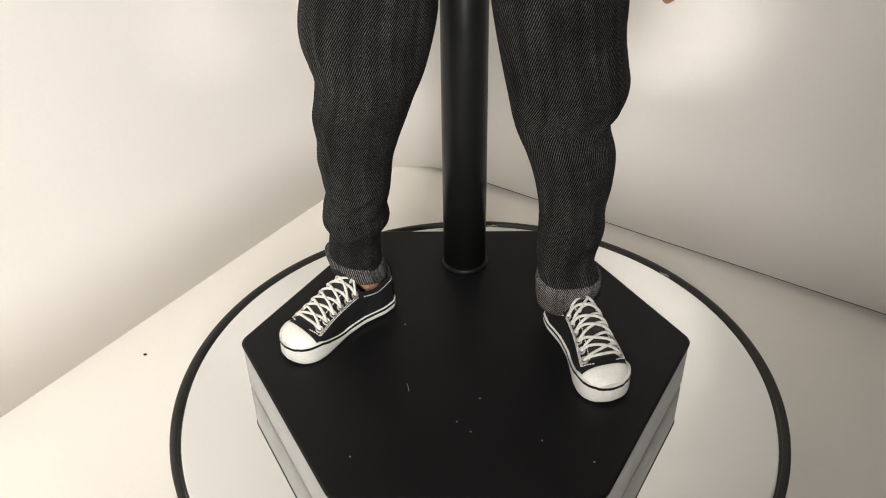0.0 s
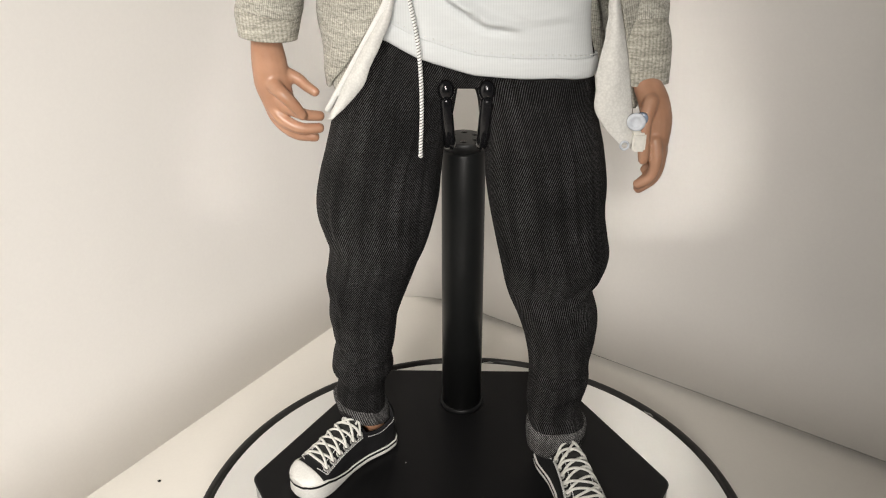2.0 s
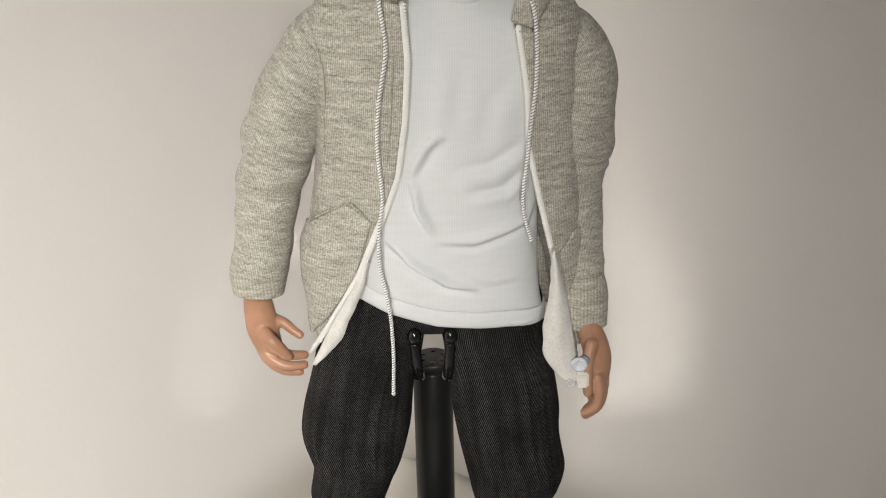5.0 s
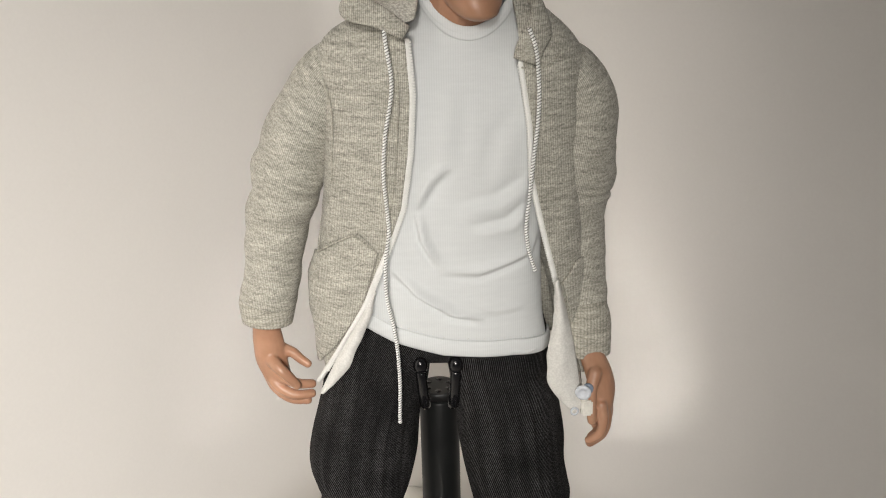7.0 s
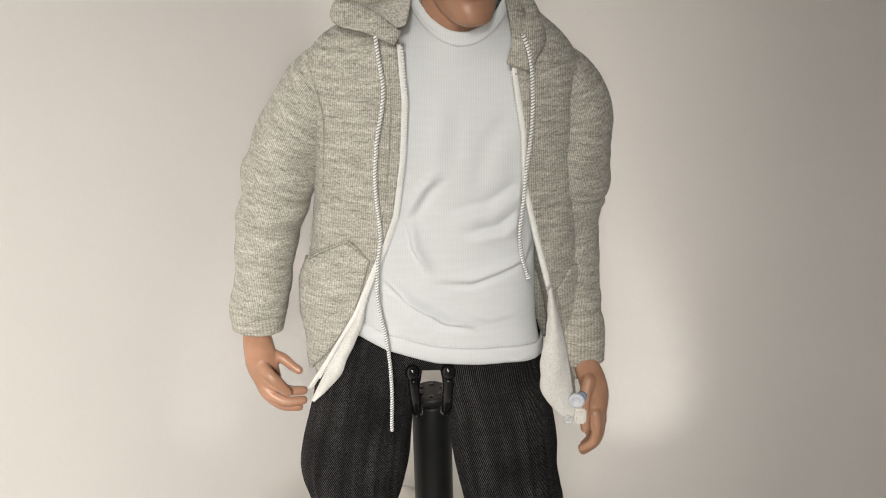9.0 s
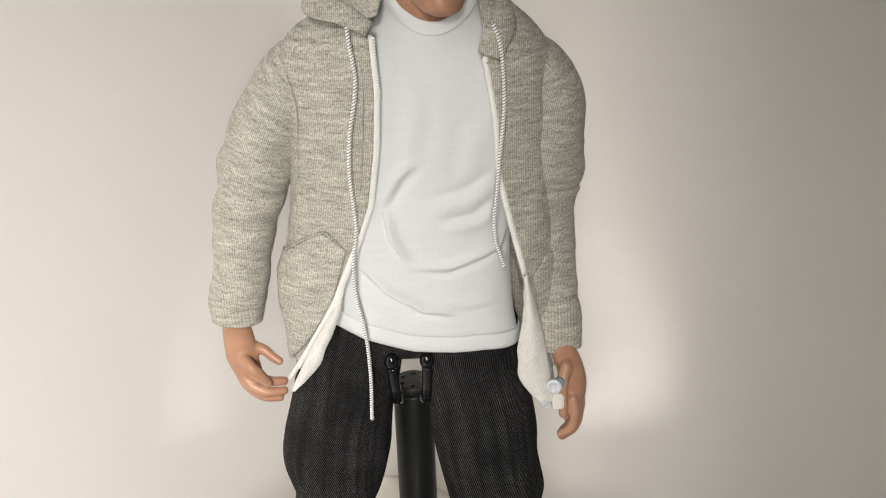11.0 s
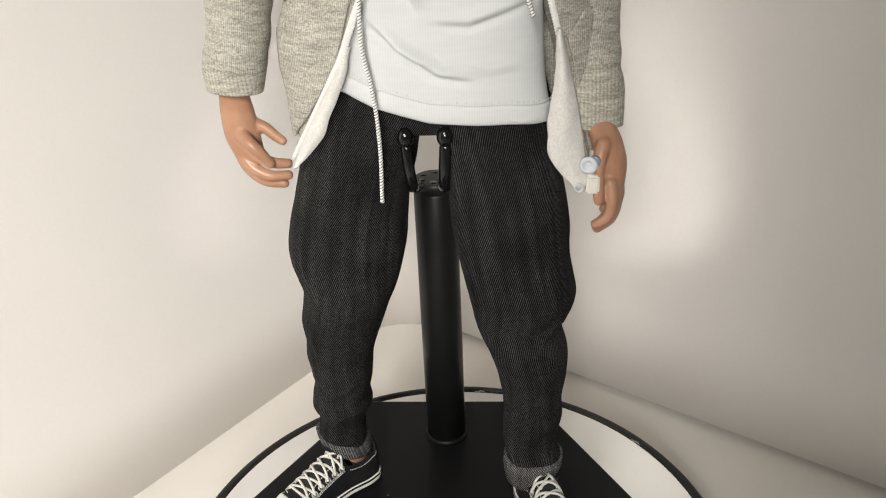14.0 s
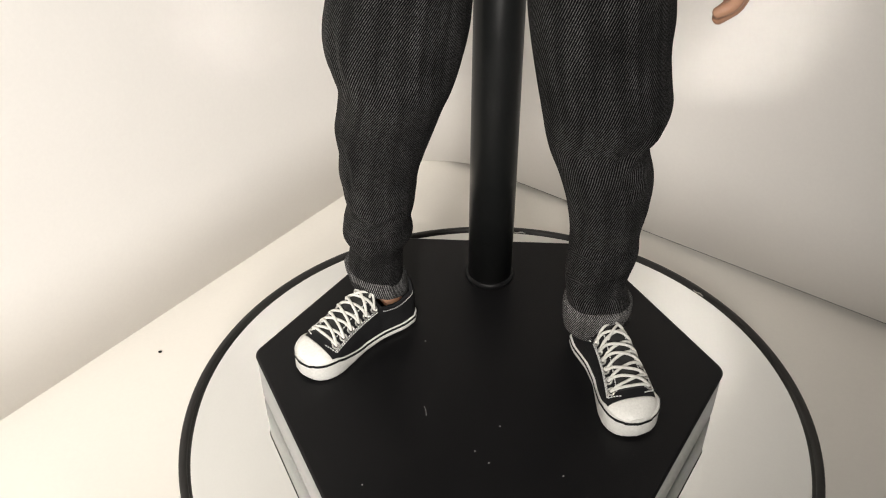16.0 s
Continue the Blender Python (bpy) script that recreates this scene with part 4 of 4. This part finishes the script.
jacket = thing("hooded_jacket", (5, 22, 160), "open heather-grey knit hooded jacket with a white zip", "jacket")
left_low = lambda u: 159.2 + 7 * min(1, u * 3)
right_low = lambda u: 156 + 6 * min(1, u * 3)
weave_flat(part("front_panel", panel(lambda u, v: left_low(u) * (1 - v) + (281 - 6.5 * max(0.0, 1 - u * 5)) * v, ZIP_L, -math.pi * 1.03, 3.0), HEATHER, jacket))
weave_flat(part("front_panel", panel(lambda u, v: right_low(u) * (1 - v) + (281 - 10 * max(0.0, 1 - u * 5)) * v, ZIP_R, 0.03 * math.pi, 8.0), HEATHER, jacket))
rows = [[jacket_point(a, z) + Vector((0, 0.6 * wave_of((a * 20, 0, z), (0.1, 0.1, 0.06), 6), 0)) for a in np.linspace(-0.02 * math.pi, 1.02 * math.pi, 80)] for z in np.linspace(166, 281, 60)]
weave_flat(part("back_panel", sheet(rows, 0.9), HEATHER, jacket))


def sleeve_geo(line, radii, bulges, seed, n=130, k=64):
    p, r = smooth_line(line, n), smooth_line(radii, n)
    t = np.gradient(p, axis=0)
    rings, side = [], Vector((1, 0, 0))
    for i in range(n):
        tan = Vector(t[i]).normalized()
        side = (side - tan * side.dot(tan)).normalized()
        up = tan.cross(side)
        u, ring = i / (n - 1), []
        for a in np.linspace(0, 2 * math.pi, k, endpoint=False):
            c, s = math.cos(a), math.sin(a)
            n_out = side * c + up * s
            d = 0.0
            for centre, width, high, phase in bulges:
                d += 0.55 * high * math.exp(-(((u - centre + 0.035 * math.sin(a + phase)) / width) ** 2)) * (0.6 + 0.4 * math.cos(a - phase))
            q = Vector(p[i]) + side * c * r[i][0] + up * s * r[i][1]
            d += 0.6 * wave_of(q, (0.05, 0.05, 0.06), seed) + 0.16 * wave_of(q, (0.15, 0.15, 0.25), seed + 5)
            ring.append(q + n_out * d)
        rings.append(ring)
    return loft(rings)


left_sleeve = weave(part("sleeve", sleeve_geo([(-22, 22, 268), (-30, 22, 262.5), (-38.4, 22, 249), (-44.0, 22, 236.5), (-49.6, 21, 220), (-52.6, 20.4, 205), (-55.6, 20, 191), (-56.4, 20, 187.5)], [(9, 10), (11.9, 13.2), (11.7, 12.8), (10.7, 11.6), (9.2, 9.8), (9.1, 9.5), (9.5, 9.4), (9.4, 9.2)], [(0.30, 0.05, 0.6, 2.0), (0.40, 0.03, -0.8, 1.6), (0.47, 0.035, 1.6, 2.6), (0.555, 0.022, -2.0, 2.4), (0.62, 0.03, 1.3, 1.9), (0.70, 0.02, -0.9, 1.2), (0.76, 0.03, 0.8, 1.2), (0.84, 0.025, -0.8, 0.6), (0.93, 0.04, 0.9, 2.0)], 21.0), HEATHER, jacket), 64, 16)
right_sleeve = weave(part("sleeve", sleeve_geo([(36, 22, 265), (42.8, 22, 261), (47.8, 22, 250), (46.8, 24, 237), (45.0, 27, 221), (46.8, 25.5, 206), (48.8, 21.5, 190.5), (49.8, 18, 182)], [(10, 10), (13.6, 14), (14.6, 14), (12.0, 12), (9.9, 10.6), (9.6, 10), (9.4, 9.4), (9.0, 8.8)], [(0.36, 0.02, 0.5, 0.4), (0.45, 0.03, 0.6, 0.2), (0.53, 0.018, -1.1, 0.1), (0.575, 0.02, 0.9, 0.0), (0.69, 0.02, -0.5, 0.6), (0.8, 0.03, 0.4, 0.4), (0.95, 0.03, 0.5, 0.2)], 31.0), HEATHER, jacket), 64, 16)
weave_flat(part("sleeve_cuff", sleeve_geo([(-56.1, 20, 190), (-56.5, 20, 187.5), (-57.0, 19.8, 183), (-57.3, 19.6, 179.6)], [(8.8, 8.6), (9.4, 9.1), (9.1, 8.8), (8.5, 8.2)], [(0.25, 0.1, 0.4, 0)], 41.0, 26), RIBBED, left_sleeve, "ribbed heather-grey cuff"))
weave_flat(part("sleeve_cuff", sleeve_geo([(49.7, 18.4, 184.5), (50.0, 17.4, 181.5), (50.7, 15.4, 175), (51.1, 13.8, 167.6)], [(8.6, 8.4), (9.3, 9.0), (8.9, 8.7), (8.2, 8.0)], [(0.2, 0.1, 0.4, 0)], 43.0, 30), RIBBED, right_sleeve, "ribbed heather-grey cuff"))

# hood lying round the neck
hood_line = [(-5.4, 2.6, 277.0), (-13.0, 4.0, 281.4), (-22.6, 10.0, 284.6), (-15.5, 19, 285.2), (-8, 29, 287.5), (0, 36, 290.5), (9, 40, 293.5), (18, 37, 292.5), (25.5, 29, 288.5), (32.2, 19, 282.6), (33.6, 10, 278), (30.6, 4.6, 273), (28.8, 3.2, 268)]
hood_size = [(1.6, 2.4), (2.0, 4.0), (2.2, 3.8), (2.2, 3.4), (3.0, 4.2), (4.2, 6), (4.6, 7.5), (4.4, 7), (3.8, 6.4), (3.8, 7.0), (3.6, 7.6), (2.8, 5.8), (1.6, 3.6)]
hl, hs = smooth_line(hood_line, 110), smooth_line(hood_size, 110)
tang = np.gradient(hl, axis=0)
rings = []
for i in range(110):
    tan = Vector(tang[i]).normalized()
    up = (Vector((0, 0, 1)) - tan * tan.z).normalized()
    out = tan.cross(up)
    lean = (up * 0.86 + out * 0.5).normalized()
    across = tan.cross(lean)
    ring = []
    for a in np.linspace(0, 2 * math.pi, 40, endpoint=False):
        q = Vector(hl[i]) + across * math.cos(a) * hs[i][0] + lean * math.sin(a) * hs[i][1]
        q += (across * math.cos(a) + lean * math.sin(a)) * 0.7 * wave_of(q, (0.09, 0.09, 0.12), 51.0)
        ring.append(q)
    rings.append(ring)
hood = weave_flat(part("hood", loft(rings), HEATHER, jacket, "folded-down heather-grey hood"))
neck_line = smooth_line([(-4.6, 4.2, 276.2), (-3.4, 7, 279.5), (-2.4, 11, 283.5), (-1.6, 17, 288), (0, 26, 291.5), (6, 31, 293.5), (12, 33, 294), (18, 31, 293.5), (21.5, 25, 291.5), (24.6, 18, 288), (26.0, 11, 283.4), (26.8, 7, 277), (27.4, 4.6, 268.6)], 110)
for name, lo, hi, cloth, words in (("hood_lining", 7, 62, LOOPED, "pale grey looped knit lining"), ("hood_side", 58, 108, HEATHER, "heather-grey side of the hood")):
    rows = []
    for i in range(lo, hi):
        a, b = Vector(neck_line[i]), Vector(hl[i])
        row = []
        for u in np.linspace(0, 1, 18):
            q = a.lerp(b, u)
            q.z += (1.4 if cloth is HEATHER else -1.2) * math.sin(math.pi * u) + 0.5 * wave_of(q, (0.12, 0.12, 0.12), 55.0)
            row.append(q)
        rows.append(row)
    weave_flat(part(name, sheet(rows, 0.9), cloth, hood, words))

# zip, with teeth
for rows, sgn in ((ZIP_L, 1), (ZIP_R, -1)):
    z0 = rows[0][0] + 0.4
    z1 = 274.5 if sgn > 0 else 267.5
    zs = np.linspace(z0, z1, 60)
    proud = lambda z: float(np.interp(z, (206, 216), (1.9, 0.15))) if sgn > 0 else 0.15
    line = [on_front(zip_at(rows, z) + sgn * 0.5, z, proud(z)) for z in zs]
    part("zip_tape", tube(line, 0.95, 8, 120, 0.7), TAPE, jacket, "white zip edge")
    teeth = []
    for z in np.arange(z0 + 6, z1, 0.85):
        q = on_front(zip_at(rows, z) + sgn * 1.35, z, 0.15 + proud(z))
        teeth.append(box((q.x - 0.4, q.y - 0.3, q.z - 0.24), (q.x + 0.4, q.y + 0.3, q.z + 0.24)))
    part("zip_teeth", join(*teeth), TAPE, jacket, "fine white zip teeth", False)

# lining that curls out below
def flap(edge_a, edge_b, bulge, seed, n=50, k=24):
    a, b = smooth_line(edge_a, n), smooth_line(edge_b, n)
    rows = []
    for i in range(n):
        row = []
        for u in np.linspace(0, 1, k):
            q = Vector(a[i] * (1 - u) + b[i] * u)
            q.y -= bulge * math.sin(math.pi * u) * math.sin(math.pi * (0.15 + 0.75 * i / n)) + 0.35 * wave_of(q, (0.3, 0.3, 0.3), seed)
            q.x += 0.5 * wave_of(q, (0.25, 0.25, 0.25), seed + 3) * u
            row.append(q)
        rows.append(row)
    return sheet(rows, 0.9)


weave_flat(part("lining_flap", flap([(-19, 4.5, 196), (-22.0, 3.6, 190), (-28, 3.4, 180), (-34, 3.4, 169), (-38.4, 3.4, 160)], [(-18.6, 4.6, 196), (-20.6, 3.6, 188), (-24.8, 2.6, 178.6), (-28.8, 2.4, 169.8), (-37.4, 2.4, 160.8)], 1.2, 61.0), LINING, jacket, "fluffy white lining turned out below the zip"))
weave_flat(part("lining_flap", flap([(39.4, 2.2, 200), (42.0, 1.6, 190), (44.8, 1.0, 178), (47.0, 0.2, 165), (48.6, -0.8, 155.4)], [(39.0, 2.4, 199.5), (38.6, 1.0, 187), (36.8, 0.2, 175), (37.2, -0.6, 164), (44.6, -1.8, 154.8)], 2.6, 71.0), LINING, jacket, "white mesh lining curled out at the open edge"))
def rounded(lo, hi, r):
    """A block with rounded edges."""
    bm = bmesh.new()
    bmesh.ops.create_cube(bm, size=1.0)
    for v in bm.verts:
        v.co = Vector([(l + h) / 2 + c * (h - l) for c, l, h in zip(v.co, lo, hi)])
    bmesh.ops.bevel(bm, geom=bm.edges[:], offset=r, segments=3, affect="EDGES")
    geo = [tuple(v.co) for v in bm.verts], [tuple(v.index for v in f.verts) for f in bm.faces]
    bm.free()
    return geo


face_on = Matrix.Translation((48.0, -3.4, 162.2)) @ Matrix.Rotation(math.radians(90), 4, "X") @ Matrix.Rotation(math.radians(-14), 4, "Y")
pull = part("zip_pull", join(rounded((47.6, -3.6, 153.2), (51.4, -0.6, 158.8), 0.6), tube([(47.4, -2.2, 162), (48.4, -2.2, 160), (49.2, -2.0, 157.5)], [0.9, 1.1, 1.1], 12, 10)), PULL_WHITE, jacket, "cream plastic zip slider", False)
part("pull_disc", moved(lathe((0, 0, 0), [(2.2, -0.5), (2.6, -0.2), (2.6, 0.3), (2.2, 0.6), (1.5, 0.66), (1.4, 0.4), (0.4, 0.36)], 36), face_on), PULL, pull, "pale blue clear plastic disc")
part("pull_button", moved(lathe((0, 0, 0), [(1.5, -2.0), (1.7, -1.8), (1.7, -0.8), (1.4, -0.6)], 28), Matrix.Translation((1.6, 0.6, 0.4)) @ face_on), PULL_DARK, pull, "blue-grey plastic button behind the disc")
part("pull_ring", torus((45.4, -3.4, 155.2), (0.15, -1, 0.1), 1.15, 0.34, 24, 8), PULL, pull, "small clear plastic ring")

# pockets
def pocket(points_low, points_high, seed, lift=1.0):
    a, b = smooth_line(points_low, 40), smooth_line(points_high, 40)
    rows = []
    for i in range(40):
        row = []
        for u in np.linspace(0, 1, 30):
            x, z = a[i] * (1 - u) + b[i] * u
            e = min(1.0, 6 * min(u, 1 - u) + 0.25)
            row.append(on_front(x, z, 0.7 + lift * e * (0.7 + 0.4 * wave_of((x, 0, z), (0.12, 1, 0.12), seed))))
        rows.append(row)
    return sheet(rows, 0.9)


weave_flat(part("pocket", pocket([(-39.6, 203.6), (-35.5, 207.4), (-29.5, 212), (-23.4, 215.6), (-16.0, 209.4)], [(-39.4, 166), (-38.8, 166), (-37.6, 168), (-33.5, 173.2), (-21.5, 192.6)], 81.0, 1.5), HEATHER, jacket, "slanted heather-grey front pocket"))
weave_flat(part("pocket", pocket([(50.0, 201), (48.6, 203), (46.6, 203), (43.6, 199), (41.2, 196.4)], [(50.8, 160), (50.4, 160), (49.8, 160), (49.0, 162), (46.2, 176)], 85.0, 0.5), HEATHER, jacket, "slanted heather-grey front pocket"))

# seams
for line in ([(-35.4, 207.5), (-33, 209.4), (-29.5, 212), (-23.4, 215.4)], [(-23.4, 215.4), (-19.4, 212.6), (-16.2, 209.6)]):
    weave_flat(part("seam", tube([on_front(x, z, 1.9) for x, z in line], 0.42, 6, 40), RIBBED, jacket, "stitched pocket edge"))
for line in ([(-33.2, 274), (-32.6, 268), (-30.2, 262), (-28.6, 256), (-28.8, 244), (-30.0, 232)], [(38.6, 270), (35.2, 266.5), (31.0, 265.8), (27.4, 266.4)], [(-9.0, 273), (-8.0, 262), (-8.8, 248), (-10.4, 232), (-13.2, 218)]):
    weave_flat(part("seam", tube([on_front(x, z, 0.75) for x, z in line], 0.32, 6, 40), RIBBED, jacket, "stitched knit seam"))

# drawstrings
def cord_geo(line, radius=0.62):
    """Three strands twisted round each other."""
    p = smooth_line(line, 640)
    way = np.concatenate([[0], np.cumsum(np.linalg.norm(np.diff(p, axis=0), axis=1))])
    strands = []
    for ph in (0, 2 * math.pi / 3, 4 * math.pi / 3):
        w = way * 2 * math.pi / 2.4 + ph
        q = p + np.c_[np.cos(w), np.sin(w), 0 * w] * radius * 0.56
        strands.append(tube(q, radius * 0.5, 6))
    strands.append(ball(tuple(p[-1]), radius * 1.15, None, radius * 1.3, 12))
    return join(*strands)


part("drawstring", cord_geo([(-12.0, 3.4, 280.0), (-11.2, 0.4, 274), (-10.0, -0.4, 263.8), (-12.7, 0.2, 247.0), (-13.7, 0.6, 234.8), (-13.2, 0.6, 225.7), (-12.9, 0.8, 218.3), (-14.4, 0.6, 206.9), (-14.4, 0.4, 195.2), (-12.6, 0.0, 185.0), (-11.6, 0.0, 168.3), (-12.2, 0.4, 150.4)]), CORD, jacket, "long white braided drawstring")
part("drawstring", cord_geo([(29.6, 1.6, 277.5), (30.8, -0.6, 274.2), (32.3, -1.2, 262.8), (32.2, -1.2, 251.1), (31.2, -0.6, 240.8), (30.2, -0.2, 228.3), (29.3, 0.0, 217.3), (30.0, 0.2, 211.6), (32.1, 0.4, 204.2)]), CORD, jacket, "short white braided drawstring")


# ---- small marks ----
crumb = part("crumb", ball((-135, 56, FLOOR_Z + 0.4), 0.8, 0.6, 0.45, 8), BLACK_MATT)
tagged(crumb, "tiny dark crumb lying on the cream table top", "crumb")
for i, (x, y) in enumerate(((4.4, -27), (-2.6, -36.6), (1.4, -40.6), (36, -52), (-20, 8), (22, -44), (-33, -50))):
    speck = part("dust_speck", ball((x, y, TOP_Z + 0.12), 0.28, 0.22, 0.14, 6), DUST)
    tagged(speck, "pale dust speck on the black stand", "dust", "dust on the stand")
hair = part("lint", tube([(-18.2, -20.5, TOP_Z + 0.12), (-17.6, -22.5, TOP_Z + 0.2), (-17.4, -24.0, TOP_Z + 0.12)], 0.09, 5, 12), DUST)
tagged(hair, "short pale lint hair on the black stand", "lint", "dust on the stand")
